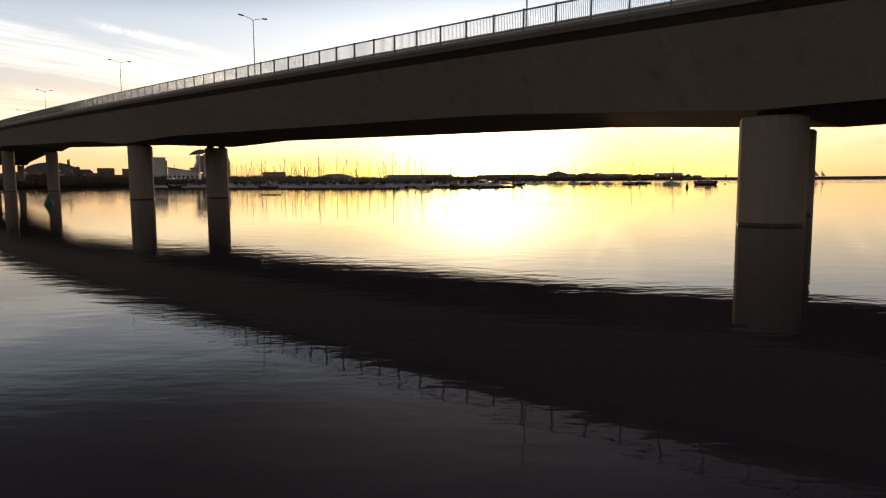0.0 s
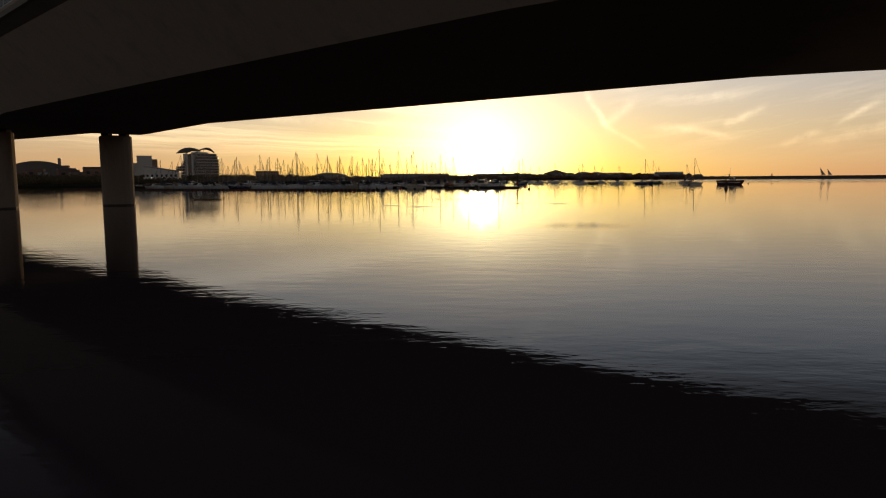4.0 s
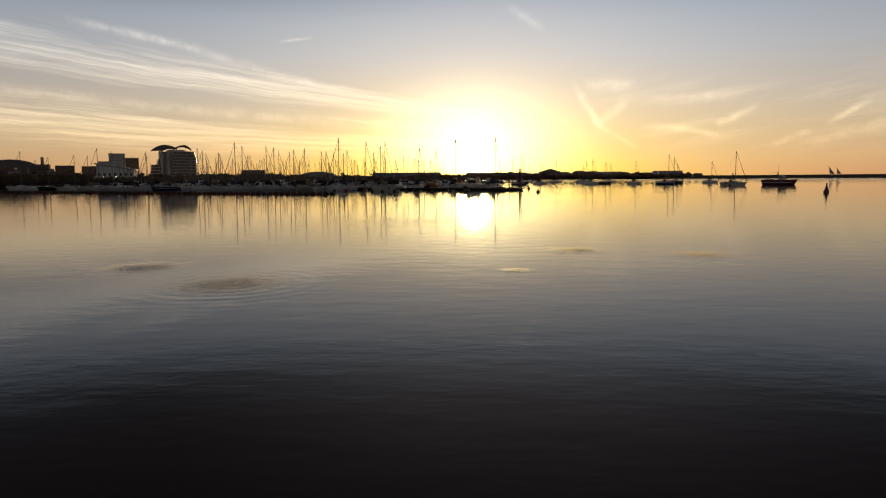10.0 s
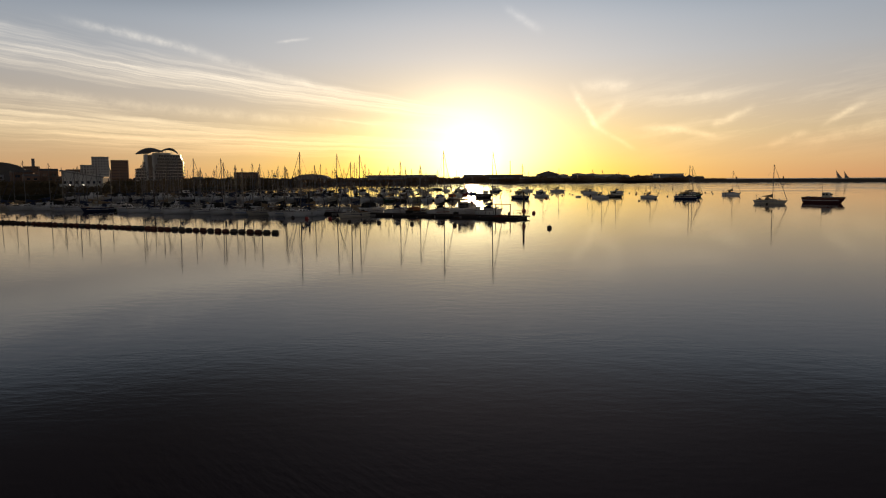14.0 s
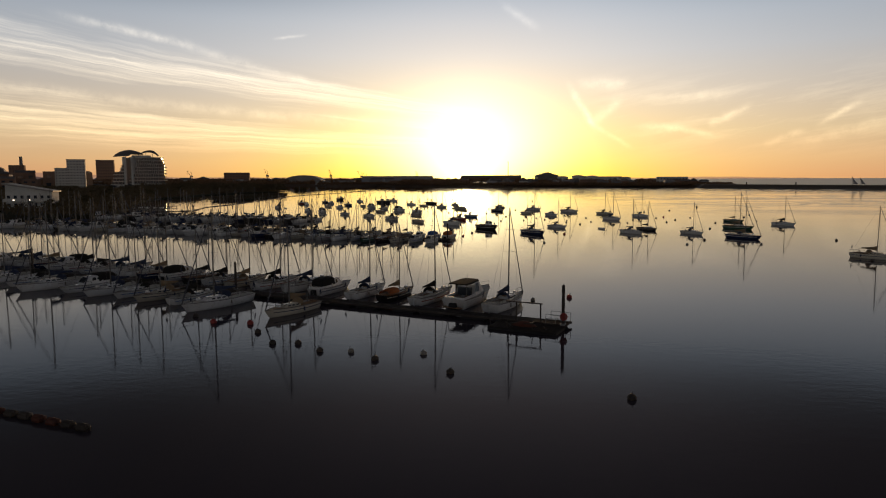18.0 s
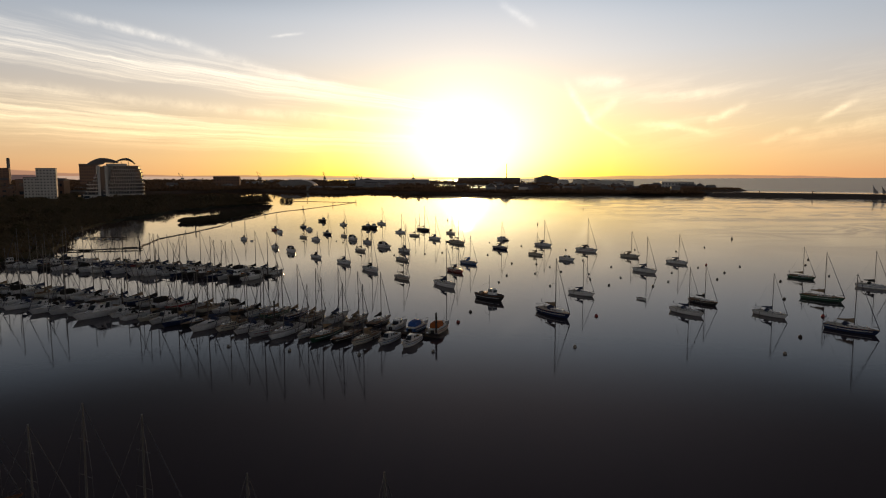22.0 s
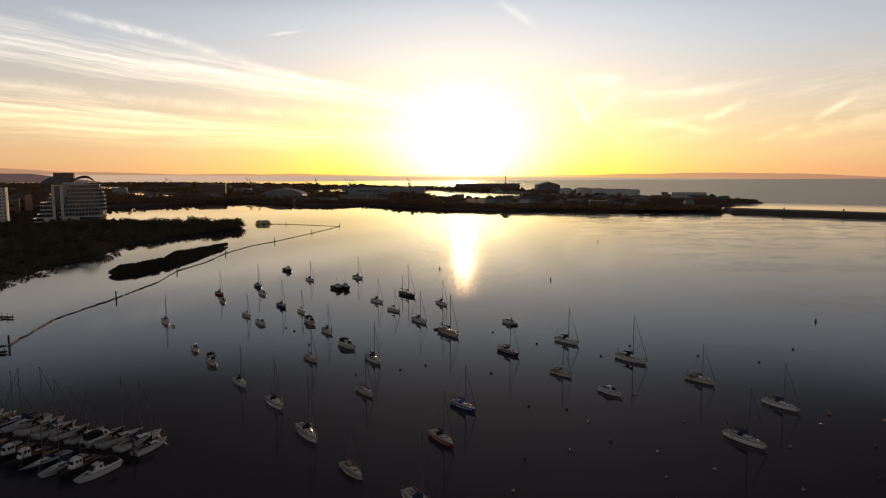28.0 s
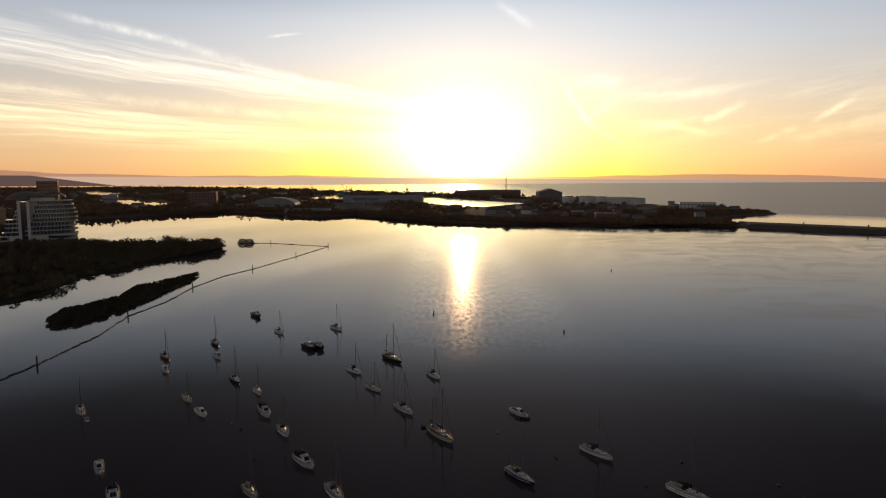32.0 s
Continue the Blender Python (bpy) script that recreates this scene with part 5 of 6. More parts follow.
# ---- floating booms ----
def boom_line(name, label, pts, seg, r, mats, fill=0.43, lift=0.05):
    """Floats in a chain along a sagging line."""
    boom = thing(name, label, "floating boom")
    made = {}
    for (x0, y0), (x1, y1) in zip(pts, pts[1:]):
        d = math.hypot(x1 - x0, y1 - y0)
        n = max(1, round(d / seg))
        for i in range(n):
            f = (i + 0.5) / n
            m = pose(x0 + (x1 - x0) * f, y0 + (y1 - y0) * f + random.uniform(-0.06, 0.06), lift + random.uniform(-0.05, 0.06), random.uniform(-6, 6), 90, math.degrees(math.atan2(y1 - y0, x1 - x0)) + random.uniform(-8, 8))
            mat = random.choice(mats)
            if mat not in made:
                h = seg * fill
                made[mat] = o = Shape().loft([[(q * math.cos(a), q * math.sin(a), z) for a in [j * math.pi / 4 for j in range(8)]] for q, z in ((r * 0.55, -h), (r, -h * 0.8), (r * 1.04, 0), (r, h * 0.8), (r * 0.55, h))]).out("float", mat, boom)
            else:
                o = made[mat].copy()
                scene.collection.objects.link(o)
            o.matrix_local = m
    for (x0, y0), (x1, y1) in zip(pts, pts[1:]):
        Shape().tube((x0, y0, 0.1), (x1, y1, 0.1), 0.07, n=4).out("chain", PILE, boom)
    return boom


boom_line("breakwater_boom", "chain of dark floating drums in front of the boats", [(-20.4, 213.0), (-30, 217), (-42, 222.5), (-66, 235), (-80, 242), (-105, 256), (-150, 282)], 1.50, 0.34, (BUOY_DARK, DRUM_RUST), 0.33, 0.14)
BOOM = [(-150, 506), (-130, 521), (-138, 560), (-135.5, 603), (-135.5, 648), (-141.5, 687), (-138, 724), (-141, 771), (-137, 818), (-127, 851), (-111.5, 927), (-97.5, 1006), (-161, 1041), (-180, 1043)]
boom_line("reed_bed_boom", "long thin floating boom curving past the reed beds", BOOM, 7.6, 0.32, (BUOY_DARK,))
for x, y in ((-130, 521), (-135.3, 603), (-141.8, 687.8), (-141, 771), (-126.8, 851), (-111.6, 927.5), (-97.7, 1006), (-161.7, 1041)):
    pile(x, y, 3.3, 0.3, "tall dark pile holding the floating boom")


# ---- land ----
SCRUB = surface("scrub_ground", (0.04, 0.04, 0.022), (0.028, 0.03, 0.016), 0.95, spec=0.1, scale=0.15, bump=0.05, dirt=(0.09, 0.075, 0.05))
DOCKLAND = surface("dockland_ground", (0.16, 0.105, 0.07), (0.10, 0.07, 0.045), 0.95, scale=0.06, dirt=(0.14, 0.11, 0.08))
ROCK = surface("rock_armour", (0.13, 0.105, 0.085), (0.085, 0.07, 0.058), 0.9, scale=0.6, bump=0.2)
LEAF = surface("dark_scrub_leaves", (0.115, 0.092, 0.056), (0.14, 0.105, 0.064), 0.95, scale=0.25, spec=0.1)
LEAF_TREE = surface("tree_leaves", (0.075, 0.066, 0.036), (0.10, 0.08, 0.044), 0.95, scale=0.3, spec=0.1)
AUTUMN = surface("brown_thicket_leaves", (0.24, 0.145, 0.085), (0.16, 0.10, 0.06), 0.95, scale=0.1, spec=0.1)
REED = surface("reed_stems", (0.07, 0.055, 0.03), (0.045, 0.036, 0.02), 0.85, scale=0.4)
BARK = surface("bark", (0.09, 0.065, 0.045), rough=0.9, scale=2, bump=0.02)
RENDER_WHITE = surface("white_render", (0.64, 0.63, 0.60), (0.52, 0.51, 0.48), 0.7, scale=0.3, dirt=(0.40, 0.38, 0.34))
RENDER_GREY = surface("grey_cladding", (0.30, 0.30, 0.31), (0.22, 0.22, 0.23), 0.6, scale=0.3, vary=0.3)
BRICK = surface("brown_brickwork", (0.26, 0.16, 0.11), (0.18, 0.11, 0.08), 0.85, scale=0.5, vary=0.25)
ROOF_DARK = surface("dark_sheet_roof", (0.17, 0.155, 0.15), (0.12, 0.11, 0.105), 0.6, scale=0.2, vary=0.3)
ROOF_LIGHT = surface("pale_sheet_roof", (0.30, 0.28, 0.27), (0.22, 0.21, 0.20), 0.5, scale=0.2, vary=0.2)
WINDOW = glass("building_glass", (0.03, 0.035, 0.045))
BALCONY = surface("frosted_balcony_glass", (0.22, 0.235, 0.24), (0.16, 0.17, 0.18), 0.6, scale=0.3)


def roughen(pts, step, amp):
    """Breaks a coarse outline into a wandering shoreline."""
    out = []
    for i, (a, b) in enumerate(zip(pts, pts[1:] + pts[:1])):
        d = math.hypot(b[0] - a[0], b[1] - a[1])
        n = max(1, min(60, int(d / step)))
        for k in range(n):
            f = k / n
            x, y = a[0] + (b[0] - a[0]) * f, a[1] + (b[1] - a[1]) * f
            w = noise.noise_vector(Vector((x / (step * 3), y / (step * 3), 1.7)))
            e = noise.noise_vector(Vector((x / step, y / step, 5.1)))
            out.append((x + amp * (w.x + 0.5 * e.x), y + amp * (w.y + 0.5 * e.y)))
    return out


def land(name, label, pts, z, mat, step=14, amp=5, bank=3.0):
    line = roughen(pts, step, amp)
    cx, cy = sum(p[0] for p in line) / len(line), sum(p[1] for p in line) / len(line)
    n = len(line)
    inner = []
    for i, (x, y) in enumerate(line):
        (x0, y0), (x1, y1) = line[i - 1], line[(i + 1) % n]
        t = Vector((x1 - x0, y1 - y0)).normalized()
        inner.append((x - t.y * bank * AREA_SIGN(line), y + t.x * bank * AREA_SIGN(line), z))
    v = [(x, y, -0.6) for x, y in line] + inner
    f = [(i, (i + 1) % n, n + (i + 1) % n, n + i) for i in range(n)] + [tuple(range(n, 2 * n))]
    return tagged(put(name, v, f, mat), label, "land", kind="structure")


def AREA_SIGN(line):
    return 1 if sum(a[0] * b[1] - b[0] * a[1] for a, b in zip(line, line[1:] + line[:1])) > 0 else -1


def inside(x, y, poly):
    c = False
    for (x0, y0), (x1, y1) in zip(poly, poly[1:] + poly[:1]):
        if (y0 > y) != (y1 > y) and x < (x1 - x0) * (y - y0) / (y1 - y0) + x0:
            c = not c
    return c


def leaf_cloud(centres, radii, per, size, rng, flat=0.75):
    """Many small leaf sprays scattered through ellipsoids: arrays of corners and faces."""
    n = len(centres)
    c = np.repeat(np.asarray(centres), per, 0)
    r = np.repeat(np.asarray(radii), per, 0)
    d = rng.normal(size=(n * per, 3))
    d /= np.linalg.norm(d, axis=1)[:, None]
    d *= (rng.random(n * per) ** 0.4)[:, None]
    d[:, 2] = np.abs(d[:, 2]) * 1.0 - 0.15
    p = c + d * r
    u = rng.normal(size=p.shape)
    u /= np.linalg.norm(u, axis=1)[:, None]
    w = np.cross(u, rng.normal(size=p.shape))
    w /= np.linalg.norm(w, axis=1)[:, None]
    s = (size * (0.5 + rng.random(len(p))))[:, None]
    quad = np.stack([p - u * s, p - w * s * flat, p + u * s * 1.1, p + w * s * flat], 1)
    return quad.reshape(-1, 3)


def cloud_mesh(name, pts, mat):
    me = bpy.data.meshes.new(name)
    n = len(pts) // 4
    me.vertices.add(len(pts))
    me.vertices.foreach_set("co", pts.astype(np.float32).ravel())
    me.loops.add(n * 4)
    me.loops.foreach_set("vertex_index", np.arange(n * 4, dtype=np.int32))
    me.polygons.add(n)
    me.polygons.foreach_set("loop_start", np.arange(0, n * 4, 4, dtype=np.int32))
    me.update(calc_edges=True)
    me.materials.append(mat)
    return new(name, me)


def scrub(name, label, poly, count, low, high, spread, per, size, z, seed, keep=None, mat=None):
    rng = np.random.default_rng(seed)
    xs, ys = [p[0] for p in poly], [p[1] for p in poly]
    cs, rs = [], []
    tries = 0
    while len(cs) < count and tries < count * 12:
        tries += 1
        x, y = rng.uniform(min(xs), max(xs)), rng.uniform(min(ys), max(ys))
        if not inside(x, y, poly) or (keep and not keep(x, y)):
            continue
        k = 0.5 + 0.5 * noise.noise(Vector((x / 38, y / 38, seed)))
        h = low + (high - low) * max(0, k) ** 1.4 * rng.uniform(0.6, 1.15)
        cs.append((x, y, z + h * 0.35))
        rs.append((spread * rng.uniform(0.7, 1.3), spread * rng.uniform(0.7, 1.3), h * 0.65))
    ob = cloud_mesh(name, leaf_cloud(cs, rs, per, size, rng), mat or LEAF)
    return tagged(ob, label, "vegetation", kind="stuff")


WEST = [(-162, 455), (-153, 476), (-153, 498), (-175, 542), (-198, 590), (-211, 634), (-219, 672), (-224, 712), (-217, 745), (-226, 782), (-232, 822), (-221, 846), (-222, 890), (-211, 926),
        (-200, 966), (-194, 996), (-204, 1014), (-228, 1012), (-262, 1012), (-300, 996), (-330, 1004), (-350, 1030), (-362, 1062), (-415, 1092), (-520, 1150), (-560, 1260), (-640, 1400),
        (-900, 1460), (-1900, 1700), (-1900, 250), (-420, 250), (-270, 360), (-205, 425)]
land("reed_bed_ground", "low dark scrub-covered land beside the bay", WEST, 0.9, SCRUB, 12, 4)
ISLET = [(-174, 673), (-164, 664), (-157, 667), (-151, 700), (-152, 745), (-153, 800), (-158, 828), (-164, 800), (-174, 766), (-168, 735), (-180, 700)]
land("reed_islet", "narrow reed islet in the water", ISLET, 0.45, SCRUB, 6, 2, 1.0)
EAST = [(-1900, 1720), (-900, 1490), (-640, 1440), (-558, 1450), (-492, 1545), (-394, 1632), (-290, 1570), (-209, 1475), (-135, 1508), (-68, 1432), (7, 1342), (72, 1292), (142, 1272), (214, 1240), (260, 1238),
        (294, 1262), (323, 1246), (394, 1212), (412, 1290), (400, 1340), (470, 1420), (565, 1478), (592, 1545), (540, 1640), (500, 1760), (430, 1930), (340, 2250), (200, 2520), (-100, 2800), (-500, 3300), (-900, 3900), (-1900, 4500), (-3000, 4300), (-3100, 1900)]
land("dockland", "flat dockland with sheds across the bay", EAST, 3.0, DOCKLAND, 40, 9, 8)
BARRAGE = [(390, 1203), (443, 1150), (516, 1083), (640, 975), (820, 830), (1400, 500), (1425, 540), (850, 870), (680, 1020), (560, 1120), (470, 1205), (405, 1262)]
land("barrage", "long low rock-faced barrage closing the bay", BARRAGE, 5.0, ROCK, 20, 3, 9)
BASINS = [[(-93, 2300), (-21, 2318), (116, 2045), (200, 1880), (100, 1735), (36, 1800), (-51, 1975)], [(-372, 2300), (-369, 2560), (-320, 2620), (-270, 2425), (-262, 2235)],
          [(-1551, 3240), (-1540, 3400), (-1216, 2990), (-1200, 2680)], [(-1015, 2294), (-840, 2235), (-632, 1990), (-640, 1855), (-813, 2030)]]
for pts in BASINS:
    tagged(put("dock_basin", [(x, y, 3.06) for x, y in pts], [tuple(range(len(pts)))], WATER), "still dock water among the sheds", "water", kind="structure")


def open_ground(x, y, reach=230):
    """True where nothing tall stands between the bay and a dock basin."""
    d = math.hypot(x - 12, y - 365)
    ux, uy = (x - 12) / d, (y - 365) / d
    for k in range(-20, reach, 25):
        if any(inside(x + ux * k, y + uy * k, b) for b in BASINS):
            return False
    return True


scrub("scrub_bushes", "dense dark green scrub bushes on the reed bed", [p for p in WEST if p[0] > -700] + [(-640, 300)], 6800, 2.0, 9.0, 3.8, 56, 0.56, 0.8, 11,
      keep=lambda x, y: x > -640 and not (math.hypot(x + 398, y - 1050) < 30 and y > 1035) and not (abs(x + 225) < 24 and 470 < y < 556))
scrub("shore_woodland", "taller dark trees inland of the reed bed", [(-235, 470), (-250, 640), (-268, 760), (-250, 900), (-290, 975), (-360, 1010), (-470, 1000), (-640, 1080), (-640, 400), (-420, 300), (-270, 420)], 1200, 6, 12, 4.6, 100, 0.7, 0.8, 13,
      keep=lambda x, y: not (abs(x + 225) < 28 and 440 < y < 562))
scrub("shore_woodland", "rounded dark trees along the point", [(-420, 1000), (-330, 950), (-240, 940), (-200, 950), (-196, 1002), (-230, 1004), (-300, 985), (-340, 1000), (-400, 1022)], 240, 6.0, 17, 6.2, 190, 0.62, 0.8, 17,
      keep=lambda x, y: not (-425 < x < -350 and y > 985))
scrub("reed_fringe", "tall pale reeds along the islet", ISLET, 1100, 1.6, 3.2, 1.4, 40, 0.36, 0.4, 5, mat=REED)
scrub("shore_thicket", "dark thicket along the dockland shore", [(-640, 1442), (-492, 1550), (-394, 1637), (-290, 1578), (-209, 1485), (-135, 1516), (-68, 1430), (7, 1338), (142, 1265), (214, 1235), (390, 1212), (390, 1260), (300, 1300),
      (142, 1330), (7, 1420), (-68, 1500), (-135, 1590), (-290, 1660), (-394, 1720), (-560, 1640), (-660, 1500)], 3200, 2.5, 8, 5.0, 30, 1.3, 3.0, 23, mat=AUTUMN)
scrub("point_scrub", "low brown scrub between the houses on the point", [(214, 1244), (394, 1216), (408, 1290), (400, 1345), (465, 1425), (558, 1482), (585, 1545), (535, 1640), (300, 1560), (150, 1400), (80, 1330)], 1300, 1.2, 5.5, 4.5, 26, 1.1, 3.0, 41, mat=AUTUMN)
scrub("far_woodland", "far dark trees between the dock sheds", EAST, 8000, 4, 19, 8, 18, 2.3, 3.0, 31,
      keep=lambda x, y: y > 1420 and x < 400 and open_ground(x, y, 150) and noise.noise(Vector((x / 110, y / 110, 2.0))) > -0.06, mat=AUTUMN)
scrub("town_trees", "dark brown trees between the town and the docks", [(-1500, 1620), (-900, 1500), (-560, 1460), (-480, 1600), (-560, 1900), (-1000, 2100), (-1500, 2500)], 1700, 6, 19, 8, 24, 2.0, 3.0, 37,
      keep=lambda x, y: open_ground(x, y, 170), mat=AUTUMN)


def tree(h, label, seed):
    t = thing("tree", label, "tree", "trees on the shore")
    rng = np.random.default_rng(seed)
    Shape().tube((0, 0, -0.5), (0, 0, h * 0.35), h * 0.03, h * 0.02, n=7).tube((0, 0, h * 0.35), (0.1 * h, 0.02 * h, h * 0.72), h * 0.02, h * 0.008, n=6).out("trunk", BARK, t)
    tips, sizes = [], []
    for i in range(4):
        a, k = i * 1.6 + seed, 0.3 + 0.11 * i
        e = (h * 0.30 * math.cos(a) * (1.2 - k), h * 0.30 * math.sin(a) * (1.2 - k), h * (k + 0.2))
        Shape().tube((0.02 * h, 0, h * k), e, h * 0.012, h * 0.004, n=5).out("limb", BARK, t)
    for i in range(46):
        d = rng.normal(size=3)
        d /= np.linalg.norm(d)
        tips.append((h * 0.38 * d[0], h * 0.38 * d[1], h * (0.42 + 0.36 * d[2])))
        r = h * rng.uniform(0.11, 0.19)
        sizes.append((r, r, r * 0.85))
    ob = cloud_mesh("crown", leaf_cloud(tips, sizes, 60, h * 0.028, rng), LEAF_TREE)
    ob.parent = t
    return t


random.seed(21)
trees = [tree(8, "broad dark leafy tree on the shore", 1), tree(8.5, "low round dark tree on the shore", 2), tree(9.5, "tall uneven dark tree on the shore", 3)]
spots = [(-205, 990, 1), (-212, 1002, 0), (-191, 1042, 1), (-184, 1043, 1), (-240, 1000, 0), (-262, 990, 2), (-285, 985, 0), (-322, 995, 0), (-336, 1010, 2), (-350, 1022, 0), (-362, 1020, 2), (-380, 1018, 0),
         (-400, 1012, 2), (-425, 1015, 0), (-445, 1020, 2), (-465, 1000, 0), (-212, 566, 1), (-200, 548, 0), (-184, 486, 0)]
while len(spots) < 60:
    x, y = random.uniform(-520, -238), random.uniform(450, 990)
    if inside(x + 25, y, WEST) and not (abs(x + 225) < 32 and 440 < y < 566):
        spots.append((x, y, random.choice((0, 2))))
for i, (x, y, k) in enumerate(spots):
    m = pose(x, y, 0.5 if not -196 < x < -180 or y < 1030 else -2.2, 0, 0, random.uniform(0, 360))
    if y > 1030 and -196 < x < -180:
        m = m @ Matrix.Diagonal((1.15, 1.15, 0.95, 1))
    if i in (0, 1, 5):
        trees[k].matrix_basis = m
    else:
        copy_thing(trees[k], m)
for x, y in ((-191, 1042), (-184, 1043)):
    land("tree_islet", "tiny islet under a round tree", [(x - 5, y - 3), (x + 5, y - 3), (x + 5, y + 3), (x - 5, y + 3)], 0.25, SCRUB, 3, 0.8, 0.8)


# ---- the hotel with the winged roof ----
def hotel():
    h = thing("hotel", "white curved waterside hotel with balconies and a winged roof", "building", at=pose(-398, 1052, 0.8, 0, 0, 30.3))
    n = 22

    def front(x):
        return -9.0 + 9.0 * ((x + 4) / 36.0) ** 2

    def arc(x0, x1, grow, z):
        """The bowed front from x0, turning round the blunt end at x1."""
        bend = x1 - 8.0
        pts = [(x0 + (bend - x0) * i / n, front(x0 + (bend - x0) * i / n) - grow, z) for i in range(n + 1)]
        y0 = front(bend) - grow
        for i in range(1, 9):
            q = math.pi / 2 * i / 8
            pts.append((bend + (8.0 + grow) * math.sin(q), y0 + (12.0 + grow) * (1 - math.cos(q)), z))
        return pts

    def plate(name, x0, x1, grow, z0, z1, mat, label=""):
        a, b = arc(x0, x1, grow, z0), arc(x0, x1, grow, z1)
        back = 16.0
        ring0 = a + [(a[-1][0], back, z0), (x0, back, z0)]
        ring1 = b + [(b[-1][0], back, z1), (x0, back, z1)]
        return Shape().loft([ring0, ring1]).out(name, mat, h, label)

    fl = 4.3
    for i in range(8):
        z = 8.5 + fl * i
        x1 = 30.5 - max(0, i - 5) * 1.5
        x0 = (-16.0, -16.0, -14.5, -8.5, -8.5, -6.5, -6.5, -4.0)[i]
        plate("balcony_slab", x0, x1, 1.6, z, z + 0.42, RENDER_WHITE, "white balcony band")
        plate("balcony_front", x0 + 0.05, x1 - 0.05, 1.5, z + 0.42, z + 1.35, BALCONY, "pale glazed balcony front")
        plate("glazing", x0 + 0.3, x1 - 0.8, 0.0, z + 1.35, z + fl, WINDOW, "dark recessed windows")
        for k in range(1, 12):
            x = x0 + (x1 - 8 - x0) * k / 12
            Shape().box(x - 0.14, x + 0.14, front(x) - 1.35, front(x) + 0.2, z + 1.35, z + fl).out("balcony_screen", RENDER_WHITE, h)
    plate("roof_slab", -9.5, 26.0, 1.9, 8.5 + fl * 8, 9.2 + fl * 8, RENDER_WHITE)
    for i in range(7):
        z = 3.0 + fl * i
        x0 = (-43.0, -37.0, -34.0, -33.0, -33.0, -25.5, -24.0)[i]
        Shape().box(x0, -19.5, -4.5, 14, z, z + 1.15).out("terrace_slab", RENDER_WHITE, h)
        Shape().box(x0 + 0.8, -19.5, -3.0, 13.5, z + 1.15, z + fl).out("terrace_glazing", WINDOW, h)
        for k in range(1, 4):
            x = x0 + (-19.5 - x0) * k / 4
            Shape().box(x - 0.12, x + 0.12, -4.3, -2.9, z + 1.15, z + fl).out("terrace_screen", RENDER_WHITE, h)
    for x in (-20.0, -12.0):
        Shape().box(x - 1.4, x + 1.4, -10.5, 15, 0, 43.6).out("fin_wall", RENDER_WHITE, h, "tall white stair wall")
    Shape().box(-10.7, -3.0, -5.5, 15, 8.0, 42.7).out("core_wall", RENDER_WHITE, h)
    Shape().box(-18.6, -13.4, -8.6, 14, 0, 42.5).out("atrium_glass", WINDOW, h, "dark atrium glass")
    Shape().box(-10.0, 12.0, -3.0, 15.0, 43.6, 46.0).out("roof_pavilion", RENDER_WHITE, h, "set-back white top storey")
    Shape().loft([[(14 * math.cos(a) + 17, 11 * math.sin(a) + 1, z) for a in [i * 2 * math.pi / 20 for i in range(20)]] for z in (0.0, 7.6)]).out("glass_drum", WINDOW, h, "round glass base storey")
    for z in (0.0, 3.8, 7.6):
        Shape().loft([[(14.5 * math.cos(a) + 17, 11.5 * math.sin(a) + 1, q) for a in [i * 2 * math.pi / 20 for i in range(20)]] for q in (z, z + 0.7)]).out("drum_band", RENDER_WHITE, h)
    Shape().box(-30, 4, -6, 14, 0, 8.4).out("podium", RENDER_WHITE, h)
    for x0, x1, peak, left, top, right, droop in ((-32, 3, 0.52, 45.0, 53.0, 48.0, 0.85), (-3, 22, 0.62, 46.6, 53.2, 46.0, 0.3)):
        secs = []
        for k in range(15):
            f = k / 14
            x = x0 + (x1 - x0) * f
            e, q = (left, f / peak) if f < peak else (right, (1 - f) / (1 - peak))
            z = e + (top - e) * math.sin(math.pi / 2 * min(1, q)) ** 0.8
            w = 13.0 * (0.25 + 0.75 * math.sin(math.pi * (0.08 + 0.84 * f)))
            over = [(x, 4 + w * a, z - (z - e + 0.8) * droop * abs(a) ** 2.2) for a in (-1, -0.8, -0.5, 0, 0.5, 0.8, 1)]
            secs.append(over + [(px, py, pz - 0.5) for px, py, pz in reversed(over)])
        Shape().loft(secs).out("roof_wing", ROOF_DARK, h, "dark curved roof like a spread wing", True)
    for x in (-18, -6, 6, 14):
        Shape().tube((x, -2, 43), (x, 0, 49.0), 0.3, n=6).out("roof_strut", GALV, h)


hotel()


